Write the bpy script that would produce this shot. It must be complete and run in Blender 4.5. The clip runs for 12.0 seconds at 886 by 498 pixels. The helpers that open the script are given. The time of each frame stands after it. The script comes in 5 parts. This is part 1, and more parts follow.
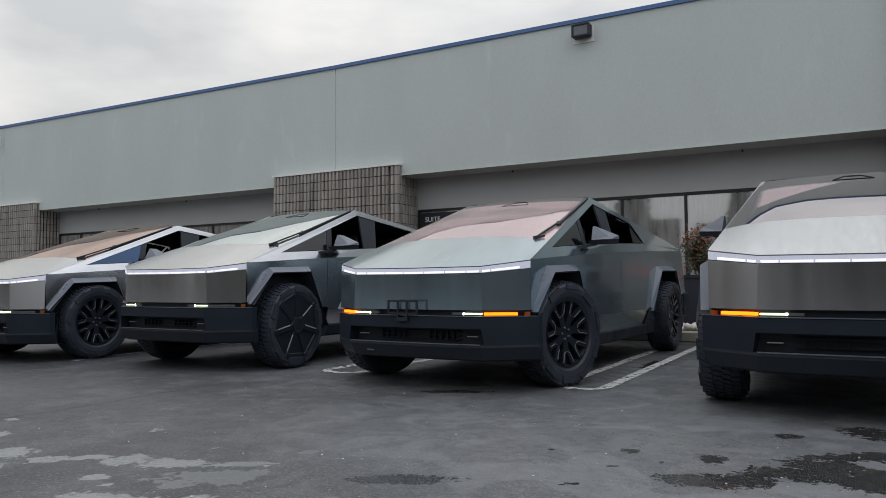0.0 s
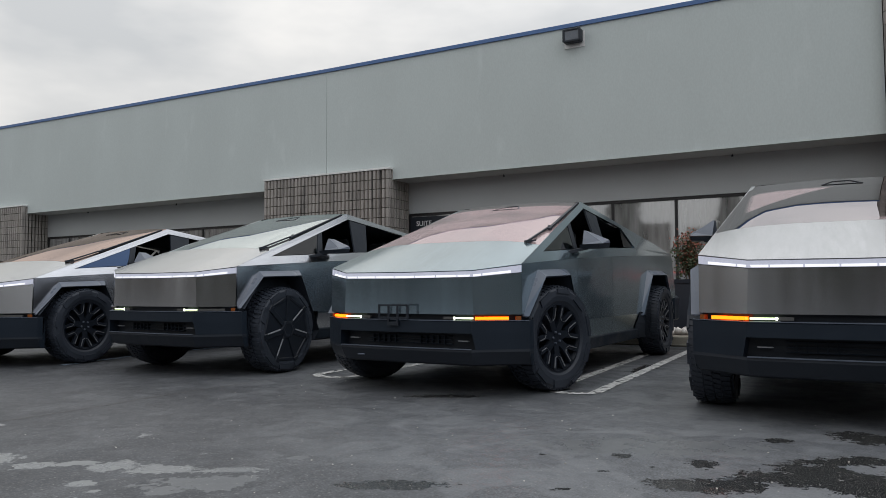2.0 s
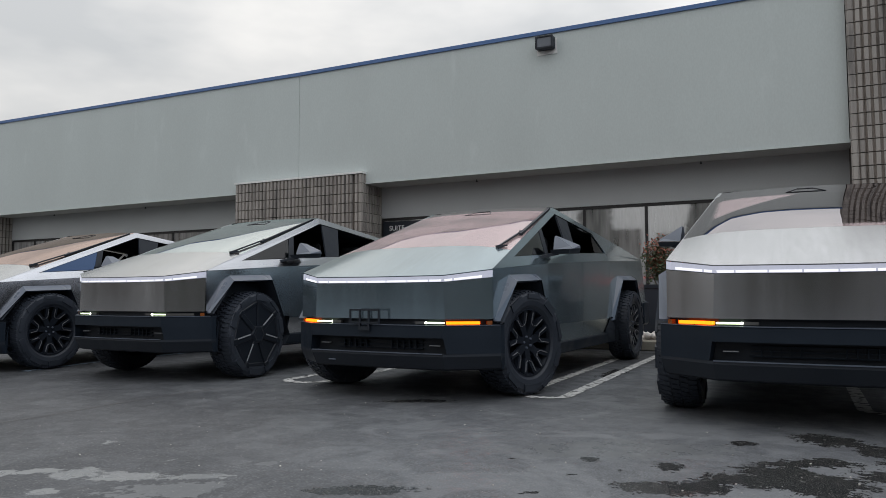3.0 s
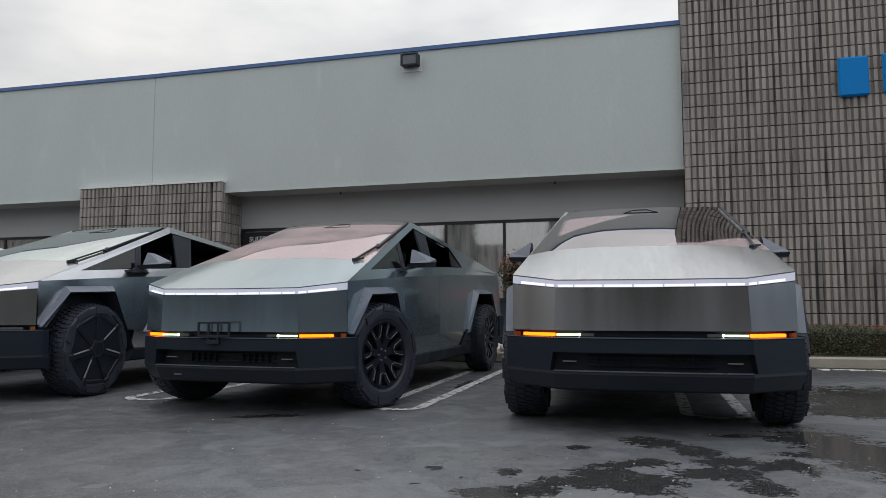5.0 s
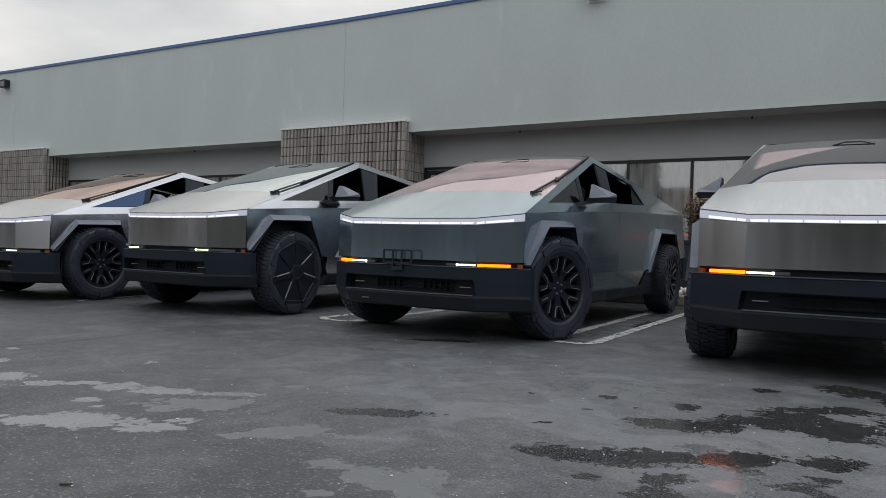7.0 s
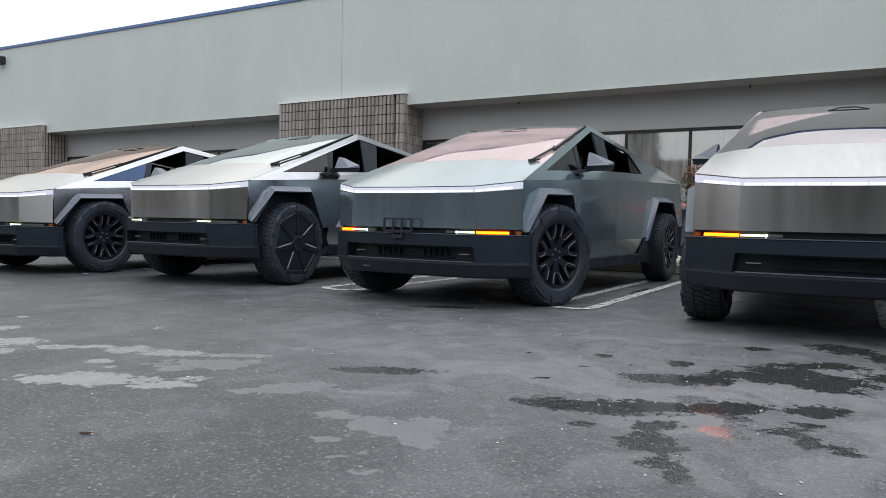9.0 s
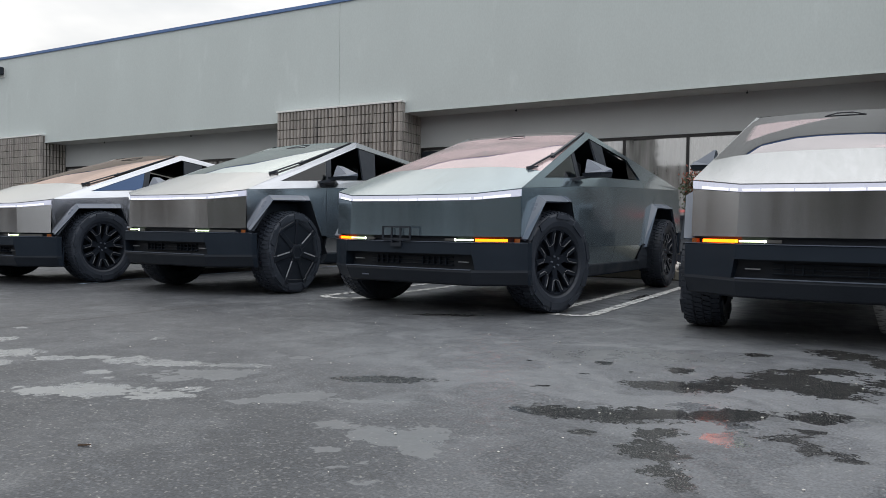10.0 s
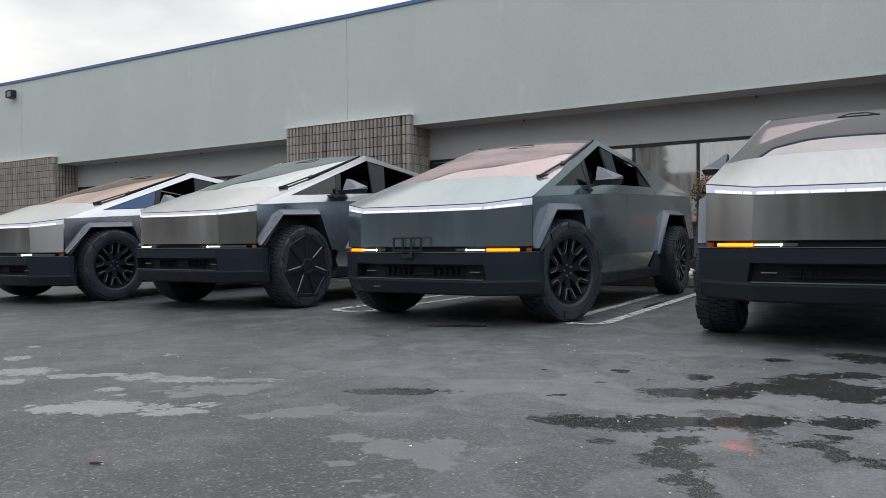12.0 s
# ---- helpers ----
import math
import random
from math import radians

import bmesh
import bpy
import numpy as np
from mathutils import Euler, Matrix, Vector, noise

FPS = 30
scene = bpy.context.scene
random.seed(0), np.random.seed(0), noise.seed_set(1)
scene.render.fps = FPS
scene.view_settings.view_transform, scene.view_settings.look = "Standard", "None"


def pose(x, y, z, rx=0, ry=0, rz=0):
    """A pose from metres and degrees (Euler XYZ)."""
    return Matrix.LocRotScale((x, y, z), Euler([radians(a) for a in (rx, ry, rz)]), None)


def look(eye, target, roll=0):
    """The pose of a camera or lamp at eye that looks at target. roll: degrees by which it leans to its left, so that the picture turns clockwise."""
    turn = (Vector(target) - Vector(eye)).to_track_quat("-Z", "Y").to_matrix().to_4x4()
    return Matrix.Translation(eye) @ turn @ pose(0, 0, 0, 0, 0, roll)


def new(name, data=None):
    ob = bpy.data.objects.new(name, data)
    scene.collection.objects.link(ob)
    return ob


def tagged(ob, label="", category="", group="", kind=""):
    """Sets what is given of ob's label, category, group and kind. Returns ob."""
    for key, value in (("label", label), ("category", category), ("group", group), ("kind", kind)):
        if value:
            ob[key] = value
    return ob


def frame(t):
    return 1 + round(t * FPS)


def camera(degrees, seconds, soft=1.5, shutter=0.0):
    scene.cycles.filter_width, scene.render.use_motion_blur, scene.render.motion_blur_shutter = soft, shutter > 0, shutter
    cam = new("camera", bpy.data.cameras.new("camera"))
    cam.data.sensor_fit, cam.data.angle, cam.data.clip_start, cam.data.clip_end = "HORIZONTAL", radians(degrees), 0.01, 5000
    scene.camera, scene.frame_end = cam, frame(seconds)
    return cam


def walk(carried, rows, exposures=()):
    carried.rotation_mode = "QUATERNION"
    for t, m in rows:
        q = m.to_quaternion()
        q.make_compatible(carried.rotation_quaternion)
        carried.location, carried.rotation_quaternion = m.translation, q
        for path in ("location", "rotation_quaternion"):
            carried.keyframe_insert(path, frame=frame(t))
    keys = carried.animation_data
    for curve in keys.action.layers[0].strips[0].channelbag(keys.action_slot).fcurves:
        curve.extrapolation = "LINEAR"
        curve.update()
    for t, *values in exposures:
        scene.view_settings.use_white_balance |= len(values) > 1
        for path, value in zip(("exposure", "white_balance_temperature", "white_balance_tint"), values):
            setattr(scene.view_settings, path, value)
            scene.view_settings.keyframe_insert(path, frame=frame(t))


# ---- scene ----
cam = camera(63.93, 12.0, 0.5)
# seconds, place, yaw, pitch, roll
ROWS = [
    (0.0, 0.0000, -0.0000, 0.8410, 29.500, 2.885, 0.334),
    (0.5, -0.0019, 0.0034, 0.8472, 29.298, 2.977, 0.421),
    (1.0, -0.0020, -0.0038, 0.8521, 29.170, 3.073, 0.492),
    (1.5, 0.0025, -0.0122, 0.8511, 29.013, 3.114, 0.325),
    (2.0, -0.0039, 0.0108, 0.8425, 28.792, 3.207, 0.287),
    (2.5, -0.0008, 0.0099, 0.8413, 28.168, 3.374, 0.268),
    (4.5, 0.0960, 0.0143, 0.8389, 18.534, 4.373, 0.101),
    (5.0, 0.1190, 0.0034, 0.8351, 15.979, 4.644, 0.085),
    (5.5, 0.1235, 0.0103, 0.8292, 15.328, 4.724, 0.026),
    (6.0, 0.0941, 0.0208, 0.8258, 19.806, 4.083, -0.735),
    (6.5, 0.0657, 0.0380, 0.8153, 26.391, 2.226, -1.537),
    (7.0, 0.1210, 0.0052, 0.7488, 30.171, -0.142, -1.723),
    (7.5, 0.1574, -0.0451, 0.7085, 30.274, -1.701, -1.539),
    (9.5, 0.1668, -0.0711, 0.6910, 30.037, -2.104, -0.993),
    (10.0, 0.1627, -0.0674, 0.6946, 30.011, -1.550, -0.810),
    (10.5, 0.1655, -0.0554, 0.6955, 30.352, -1.289, -0.365),
    (11.0, 0.1582, -0.0366, 0.6869, 30.623, -0.963, -0.155),
    (11.5, 0.1477, -0.0472, 0.6866, 30.702, -0.770, 0.169),
    (12.0, 0.1431, -0.0410, 0.6801, 30.857, -0.551, 0.420),
]
EXPOSURES = [(0.0, 0.0), (5.5, 0.0), (6.0, 0.0), (6.5, 0.0), (7.0, -0.04), (7.5, 0.42), (9.5, 0.56), (10.0, 0.40), (10.5, 0.38), (11.5, 0.30), (12.0, 0.32)]
walk(cam, [(t, pose(x, y, z, 90 + pitch, roll, yaw)) for t, x, y, z, yaw, pitch, roll in ROWS], EXPOSURES)

# ---------------------------------------------------------------- light
world = bpy.data.worlds.new("overcast_sky")
scene.world = world
world.use_nodes = True
wn, wl = world.node_tree.nodes, world.node_tree.links
wn.clear()
w_out, w_bg = wn.new("ShaderNodeOutputWorld"), wn.new("ShaderNodeBackground")
w_sky = wn.new("ShaderNodeTexSky")
w_sky.sky_type, w_sky.sun_disc = "NISHITA", False
w_sky.sun_elevation, w_sky.sun_rotation = radians(49), radians(100)
w_co, w_map, w_noise = wn.new("ShaderNodeTexCoord"), wn.new("ShaderNodeMapping"), wn.new("ShaderNodeTexNoise")
w_map.inputs["Scale"].default_value = (1.0, 1.0, 2.6)
w_noise.inputs["Scale"].default_value, w_noise.inputs["Detail"].default_value = 2.3, 5.0
w_ramp = wn.new("ShaderNodeValToRGB")
w_ramp.color_ramp.elements[0].position, w_ramp.color_ramp.elements[0].color = 0.36, (0.560, 0.575, 0.590, 1)
w_ramp.color_ramp.elements[1].position, w_ramp.color_ramp.elements[1].color = 0.63, (0.885, 0.872, 0.855, 1)
w_scale = wn.new("ShaderNodeMixRGB")
w_scale.blend_type, w_scale.inputs["Fac"].default_value = "MULTIPLY", 1.0
w_scale.inputs["Color2"].default_value = (0.08, 0.08, 0.08, 1)
w_mix = wn.new("ShaderNodeMixRGB")
w_mix.inputs["Fac"].default_value = 0.93
wl.new(w_co.outputs["Generated"], w_map.inputs["Vector"])
wl.new(w_map.outputs["Vector"], w_noise.inputs["Vector"])
wl.new(w_noise.outputs["Fac"], w_ramp.inputs["Fac"])
wl.new(w_sky.outputs["Color"], w_scale.inputs["Color1"])
wl.new(w_scale.outputs["Color"], w_mix.inputs["Color1"])
wl.new(w_ramp.outputs["Color"], w_mix.inputs["Color2"])
# an overcast sky is brighter overhead
w_xyz, w_up, w_lift = wn.new("ShaderNodeSeparateXYZ"), wn.new("ShaderNodeMixRGB"), wn.new("ShaderNodeMixRGB")
w_up.inputs["Color1"].default_value, w_up.inputs["Color2"].default_value = (0.875, 0.872, 0.865, 1), (1.86, 1.86, 1.86, 1)
w_lift.blend_type, w_lift.inputs["Fac"].default_value = "MULTIPLY", 1.0
wl.new(w_co.outputs["Generated"], w_xyz.inputs["Vector"])
wl.new(w_xyz.outputs["Z"], w_up.inputs["Fac"])
wl.new(w_mix.outputs["Color"], w_lift.inputs["Color1"])
wl.new(w_up.outputs["Color"], w_lift.inputs["Color2"])
# bluer, thicker cloud to the east
w_side, w_band, w_tone = wn.new("ShaderNodeMapRange"), wn.new("ShaderNodeMixRGB"), wn.new("ShaderNodeMixRGB")
w_side.inputs["From Min"].default_value, w_side.inputs["From Max"].default_value = -0.6, 0.8
w_tone.inputs["Color1"].default_value, w_tone.inputs["Color2"].default_value = (0.985, 0.98, 0.97, 1), (0.89, 0.925, 0.975, 1)
w_band.blend_type, w_band.inputs["Fac"].default_value = "MULTIPLY", 1.0
wl.new(w_xyz.outputs["X"], w_side.inputs["Value"])
wl.new(w_side.outputs["Result"], w_tone.inputs["Fac"])
wl.new(w_lift.outputs["Color"], w_band.inputs["Color1"])
wl.new(w_tone.outputs["Color"], w_band.inputs["Color2"])
wl.new(w_band.outputs["Color"], w_bg.inputs["Color"])
w_bg.inputs["Strength"].default_value = 1.0
wl.new(w_bg.outputs["Background"], w_out.inputs["Surface"])

sun = new("sun", bpy.data.lights.new("sun", "SUN"))
sun.data.energy, sun.data.angle, sun.data.color = 0.42, radians(70), (0.98, 0.98, 1.0)
sun.matrix_world = look((22, -4, 26), (0, 0, 0))


# ---------------------------------------------------------------- materials
def material(name, base, rough=0.6, metal=0.0, vary=0.15, scale=6.0, fine=60.0, bump=0.0, stretch=(1, 1, 1),
             rough_vary=0.1, coat=0.0, spec=0.5, island=0.0, obj_vary=0.0, dist=0.004, place=False, wave=0.0, drip=None):
    """A surface with variation at two scales and fine relief."""
    m = bpy.data.materials.new(name)
    m.use_nodes = True
    n, l = m.node_tree.nodes, m.node_tree.links
    p = n["Principled BSDF"]
    p.inputs["Metallic"].default_value, p.inputs["Coat Weight"].default_value = metal, coat
    p.inputs["Specular IOR Level"].default_value = spec
    co, mp = n.new("ShaderNodeTexCoord"), n.new("ShaderNodeMapping")
    mp.inputs["Scale"].default_value = stretch
    l.new(n.new("ShaderNodeNewGeometry").outputs["Position"] if place else co.outputs["Object"], mp.inputs["Vector"])
    big, small = n.new("ShaderNodeTexNoise"), n.new("ShaderNodeTexNoise")
    big.inputs["Scale"].default_value, big.inputs["Detail"].default_value = scale, 4
    small.inputs["Scale"].default_value, small.inputs["Detail"].default_value = fine, 3
    l.new(mp.outputs["Vector"], big.inputs["Vector"])
    l.new(mp.outputs["Vector"], small.inputs["Vector"])
    add = n.new("ShaderNodeMath")
    add.operation = "ADD"
    l.new(big.outputs["Fac"], add.inputs[0])
    l.new(small.outputs["Fac"], add.inputs[1])
    last = add.outputs["Value"]
    if obj_vary:
        info, mul, add2 = n.new("ShaderNodeObjectInfo"), n.new("ShaderNodeMath"), n.new("ShaderNodeMath")
        mul.operation, mul.inputs[1].default_value = "MULTIPLY_ADD", obj_vary
        mul.inputs[2].default_value = -obj_vary / 2
        l.new(info.outputs["Random"], mul.inputs[0])
        l.new(last, add2.inputs[0])
        l.new(mul.outputs["Value"], add2.inputs[1])
        last = add2.outputs["Value"]
    if island:
        geo, mul, add3 = n.new("ShaderNodeNewGeometry"), n.new("ShaderNodeMath"), n.new("ShaderNodeMath")
        mul.operation, mul.inputs[1].default_value = "MULTIPLY_ADD", island
        mul.inputs[2].default_value = -island / 2
        l.new(geo.outputs["Random Per Island"], mul.inputs[0])
        l.new(last, add3.inputs[0])
        l.new(mul.outputs["Value"], add3.inputs[1])
        last = add3.outputs["Value"]
    ramp = n.new("ShaderNodeMapRange")
    ramp.inputs["From Min"].default_value, ramp.inputs["From Max"].default_value = 0.6, 1.4
    ramp.inputs["To Min"].default_value, ramp.inputs["To Max"].default_value = 1 - vary, 1 + vary
    l.new(last, ramp.inputs["Value"])
    col = n.new("ShaderNodeMixRGB")
    col.blend_type, col.inputs["Fac"].default_value = "MULTIPLY", 1.0
    col.inputs["Color1"].default_value = (*base, 1)
    l.new(ramp.outputs["Result"], col.inputs["Color2"])
    paint = col.outputs["Color"]
    if drip:
        # stains that ran down: (colour, strength, low, high, scale)
        dm, run, amount, stain = n.new("ShaderNodeMapping"), n.new("ShaderNodeTexNoise"), n.new("ShaderNodeMapRange"), n.new("ShaderNodeMixRGB")
        dm.inputs["Scale"].default_value = drip[4]
        run.inputs["Scale"].default_value, run.inputs["Detail"].default_value = 1.0, 5
        amount.interpolation_type = "SMOOTHSTEP"
        for key, v in zip(("From Min", "From Max", "To Min", "To Max"), (drip[2], drip[3], 0.0, drip[1])):
            amount.inputs[key].default_value = v
        l.new(n.new("ShaderNodeNewGeometry").outputs["Position"], dm.inputs["Vector"])
        l.new(dm.outputs["Vector"], run.inputs["Vector"])
        l.new(run.outputs["Fac"], amount.inputs["Value"])
        l.new(amount.outputs["Result"], stain.inputs["Fac"])
        l.new(paint, stain.inputs["Color1"])
        stain.inputs["Color2"].default_value = (*drip[0], 1)
        paint = stain.outputs["Color"]
    l.new(paint, p.inputs["Base Color"])
    rr = n.new("ShaderNodeMapRange")
    rr.inputs["From Min"].default_value, rr.inputs["From Max"].default_value = 0.3, 0.7
    rr.inputs["To Min"].default_value, rr.inputs["To Max"].default_value = max(0.0, rough - rough_vary), min(1, rough + rough_vary)
    l.new(big.outputs["Fac"], rr.inputs["Value"])
    l.new(rr.outputs["Result"], p.inputs["Roughness"])
    if wave:
        swell, b = n.new("ShaderNodeTexNoise"), n.new("ShaderNodeBump")
        sm = n.new("ShaderNodeMapping")
        sm.inputs["Scale"].default_value = (2.2, 1.2, 0.7)
        swell.inputs["Scale"].default_value, swell.inputs["Detail"].default_value = 2.4, 2
        l.new(co.outputs["Object"], sm.inputs["Vector"])
        l.new(sm.outputs["Vector"], swell.inputs["Vector"])
        b.inputs["Strength"].default_value, b.inputs["Distance"].default_value = 1.0, wave
        l.new(swell.outputs["Fac"], b.inputs["Height"])
        l.new(b.outputs["Normal"], p.inputs["Normal"])
    if bump:
        b = n.new("ShaderNodeBump")
        b.inputs["Strength"].default_value, b.inputs["Distance"].default_value = bump, dist
        l.new(small.outputs["Fac"], b.inputs["Height"])
        l.new(b.outputs["Normal"], p.inputs["Normal"])
    return m


def glowing(name, colour, power):
    m = material(name, tuple(0.35 * c for c in colour), 0.3)
    p = m.node_tree.nodes["Principled BSDF"]
    p.inputs["Emission Color"].default_value, p.inputs["Emission Strength"].default_value = (*colour, 1), power
    return m


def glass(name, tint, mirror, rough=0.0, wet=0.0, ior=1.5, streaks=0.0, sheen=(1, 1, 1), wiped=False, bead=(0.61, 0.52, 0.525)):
    """A thin pane: clear tint, and a gloss that grows with Fresnel. wet: droplets on it."""
    m = bpy.data.materials.new(name)
    m.use_nodes = True
    n, l = m.node_tree.nodes, m.node_tree.links
    n.clear()
    out, mix = n.new("ShaderNodeOutputMaterial"), n.new("ShaderNodeMixShader")
    clear, gloss, fres = n.new("ShaderNodeBsdfTransparent"), n.new("ShaderNodeBsdfGlossy"), n.new("ShaderNodeFresnel")
    clear.inputs["Color"].default_value = (*tint, 1)
    gloss.inputs["Roughness"].default_value = rough
    gloss.inputs["Color"].default_value = (*sheen, 1)
    fres.inputs["IOR"].default_value = ior
    low = n.new("ShaderNodeMapRange")
    low.inputs["To Min"].default_value, low.inputs["To Max"].default_value = mirror, 1.0
    l.new(fres.outputs["Fac"], low.inputs["Value"])
    l.new(low.outputs["Result"], mix.inputs["Fac"])
    l.new(clear.outputs["BSDF"], mix.inputs[1])
    l.new(gloss.outputs["BSDF"], mix.inputs[2])
    l.new(mix.outputs["Shader"], out.inputs["Surface"])
    if wet:
        co, cells, patch = n.new("ShaderNodeTexCoord"), n.new("ShaderNodeTexVoronoi"), n.new("ShaderNodeTexNoise")
        cells.inputs["Scale"].default_value, patch.inputs["Scale"].default_value = 100, 1.1
        l.new(co.outputs["Object"], cells.inputs["Vector"])
        l.new(co.outputs["Object"], patch.inputs["Vector"])
        span, drop, mul = n.new("ShaderNodeMapRange"), n.new("ShaderNodeMapRange"), n.new("ShaderNodeMath")
        for node, values in ((span, (0.40, 0.56, 0.15, 1.0)), (drop, (0.25, 0.6, 1.0, 0.45))):
            for key, v in zip(("From Min", "From Max", "To Min", "To Max"), values):
                node.inputs[key].default_value = v
        mul.operation = "MULTIPLY"
        if wiped:
            # rain stays in a wedge beyond the wiper's sweep and in the corner below it
            xyz = n.new("ShaderNodeSeparateXYZ")
            l.new(co.outputs["Object"], xyz.inputs["Vector"])

            def calc(kind, a, b, c=0.0):
                node = n.new("ShaderNodeMath")
                node.operation = kind
                for k, v in enumerate((a, b, c)):
                    if isinstance(v, float):
                        node.inputs[k].default_value = v
                    else:
                        l.new(v, node.inputs[k])
                return node.outputs["Value"]

            def step(src, a, b):
                node = n.new("ShaderNodeMapRange")
                node.inputs["From Min"].default_value, node.inputs["From Max"].default_value = a, b
                l.new(src, node.inputs["Value"])
                return node.outputs["Result"]
            x_, y_ = xyz.outputs["X"], xyz.outputs["Y"]
            over = step(calc("MULTIPLY_ADD", x_, -1.10, y_), 1.94, 1.98)
            wedge = calc("MULTIPLY", calc("MULTIPLY", over, step(y_, 1.92, 1.84)), step(x_, -0.70, -0.65))
            limit = calc("MAXIMUM", calc("MULTIPLY_ADD", x_, 0.6, 0.62), 0.86)
            corner = calc("MULTIPLY", step(calc("SUBTRACT", y_, limit), 0.02, -0.02), step(x_, 0.10, 0.25))
            either = calc("MAXIMUM", wedge, corner)
            span.inputs["From Min"].default_value, span.inputs["From Max"].default_value = 0.0, 1.0
            span.inputs["To Min"].default_value = 0.02
            l.new(either, span.inputs["Value"])
        else:
            # beads all over but for the strip under the roof's edge
            xyz, high, keep = n.new("ShaderNodeSeparateXYZ"), n.new("ShaderNodeMapRange"), n.new("ShaderNodeMath")
            high.inputs["From Min"].default_value, high.inputs["From Max"].default_value = 2.16, 2.11
            keep.operation = "MULTIPLY"
            l.new(co.outputs["Object"], xyz.inputs["Vector"])
            l.new(xyz.outputs["Y"], high.inputs["Value"])
            l.new(patch.outputs["Fac"], keep.inputs[0])
            l.new(high.outputs["Result"], keep.inputs[1])
            l.new(keep.outputs["Value"], span.inputs["Value"])
            span.inputs["From Min"].default_value, span.inputs["To Min"].default_value = 0.25, 0.0
        l.new(cells.outputs["Distance"], drop.inputs["Value"])
        l.new(span.outputs["Result"], mul.inputs[0])
        l.new(drop.outputs["Result"], mul.inputs[1])
        # sky light scattered by the drops is given as a pale diffuse colour
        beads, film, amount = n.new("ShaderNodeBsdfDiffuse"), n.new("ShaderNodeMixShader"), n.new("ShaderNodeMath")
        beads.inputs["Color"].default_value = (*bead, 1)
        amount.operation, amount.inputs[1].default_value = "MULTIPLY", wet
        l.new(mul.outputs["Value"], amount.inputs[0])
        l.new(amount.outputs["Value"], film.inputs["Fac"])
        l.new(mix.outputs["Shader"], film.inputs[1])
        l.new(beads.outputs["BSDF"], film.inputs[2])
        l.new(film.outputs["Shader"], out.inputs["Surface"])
    if streaks:
        co, mp, run = n.new("ShaderNodeTexCoord"), n.new("ShaderNodeMapping"), n.new("ShaderNodeTexNoise")
        mp.inputs["Scale"].default_value = (5.0, 1.0, 0.55)
        run.inputs["Scale"].default_value, run.inputs["Detail"].default_value = 1.6, 5
        l.new(co.outputs["Object"], mp.inputs["Vector"])
        l.new(mp.outputs["Vector"], run.inputs["Vector"])
        # pale veil: streaks and some reflected sky put into the glass as diffuse colour
        veil, film, dim = n.new("ShaderNodeBsdfDiffuse"), n.new("ShaderNodeMixShader"), n.new("ShaderNodeMapRange")
        veil.inputs["Color"].default_value = (0.66, 0.66, 0.66, 1)
        for key, v in zip(("From Min", "From Max", "To Min", "To Max"), (0.22, 0.80, 0.08, streaks)):
            dim.inputs[key].default_value = v
        l.new(run.outputs["Fac"], dim.inputs["Value"])
        l.new(dim.outputs["Result"], film.inputs["Fac"])
        l.new(mix.outputs["Shader"], film.inputs[1])
        l.new(veil.outputs["BSDF"], film.inputs[2])
        l.new(film.outputs["Shader"], out.inputs["Surface"])
    return m


def worn(name, colour):
    """Cracked road paint with the asphalt showing through."""
    m = material(name, colour, 0.7, 0, 0.2, 10, 90, 0.25)
    n, l = m.node_tree.nodes, m.node_tree.links
    p = n["Principled BSDF"]
    fresh = p.inputs["Base Color"].links[0].from_socket
    co, chip, span, mix = n.new("ShaderNodeTexCoord"), n.new("ShaderNodeTexNoise"), n.new("ShaderNodeMapRange"), n.new("ShaderNodeMixRGB")
    chip.inputs["Scale"].default_value, chip.inputs["Detail"].default_value = 16, 9
    span.inputs["From Min"].default_value, span.inputs["From Max"].default_value = 0.515, 0.61
    l.new(co.outputs["Object"], chip.inputs["Vector"])
    l.new(chip.outputs["Fac"], span.inputs["Value"])
    l.new(span.outputs["Result"], mix.inputs["Fac"])
    l.new(fresh, mix.inputs["Color1"])
    mix.inputs["Color2"].default_value = (0.07, 0.073, 0.078, 1)
    l.new(mix.outputs["Color"], p.inputs["Base Color"])
    return m


STEEL = material("brushed_stainless", (0.628, 0.638, 0.668), 0.22, 1.0, 0.09, 1.9, 11, 0.0, (2.2, 0.35, 0.12), 0.05, wave=0.0003)
STEEL.node_tree.nodes["Principled BSDF"].inputs["Specular Tint"].default_value = (0.80, 0.805, 0.775, 1)
WRAP = material("satin_grey_blue_steel", (0.345, 0.452, 0.530), 0.15, 0.85, 0.09, 1.9, 11, 0.0, (2.2, 0.35, 0.12), 0.03, coat=0.12, wave=0.0006)
WRAP.node_tree.nodes["Principled BSDF"].inputs["Specular Tint"].default_value = (1.0, 0.94, 0.85, 1)
FLARE = material("satin_grey_arch_plastic", (0.100, 0.121, 0.162), 0.34, 0.0, 0.08, 3, 160, 0.03, spec=0.7)
TRIM = material("dark_grey_moulded_plastic", (0.0150, 0.0220, 0.0330), 0.5, 0, 0.15, 4, 220, 0.15, spec=0.18)
BLACK = material("black_plastic", (0.016, 0.021, 0.030), 0.5, 0, 0.15, 5, 120, 0.05, spec=0.35)
LINER = material("wheel_arch_liner", (0.034, 0.041, 0.053), 0.8, 0, 0.2, 5, 60, spec=0.2)
INNER = material("dark_cabin", (0.021, 0.024, 0.030), 0.8, 0, 0.2, 5, 60)
RUBBER = material("tyre_rubber", (0.030, 0.037, 0.051), 0.52, 0, 0.25, 7, 90, 0.1, spec=0.4)
RIM = material("satin_black_wheel", (0.013, 0.017, 0.025), 0.42, 0, 0.12, 6, 80, spec=0.3)
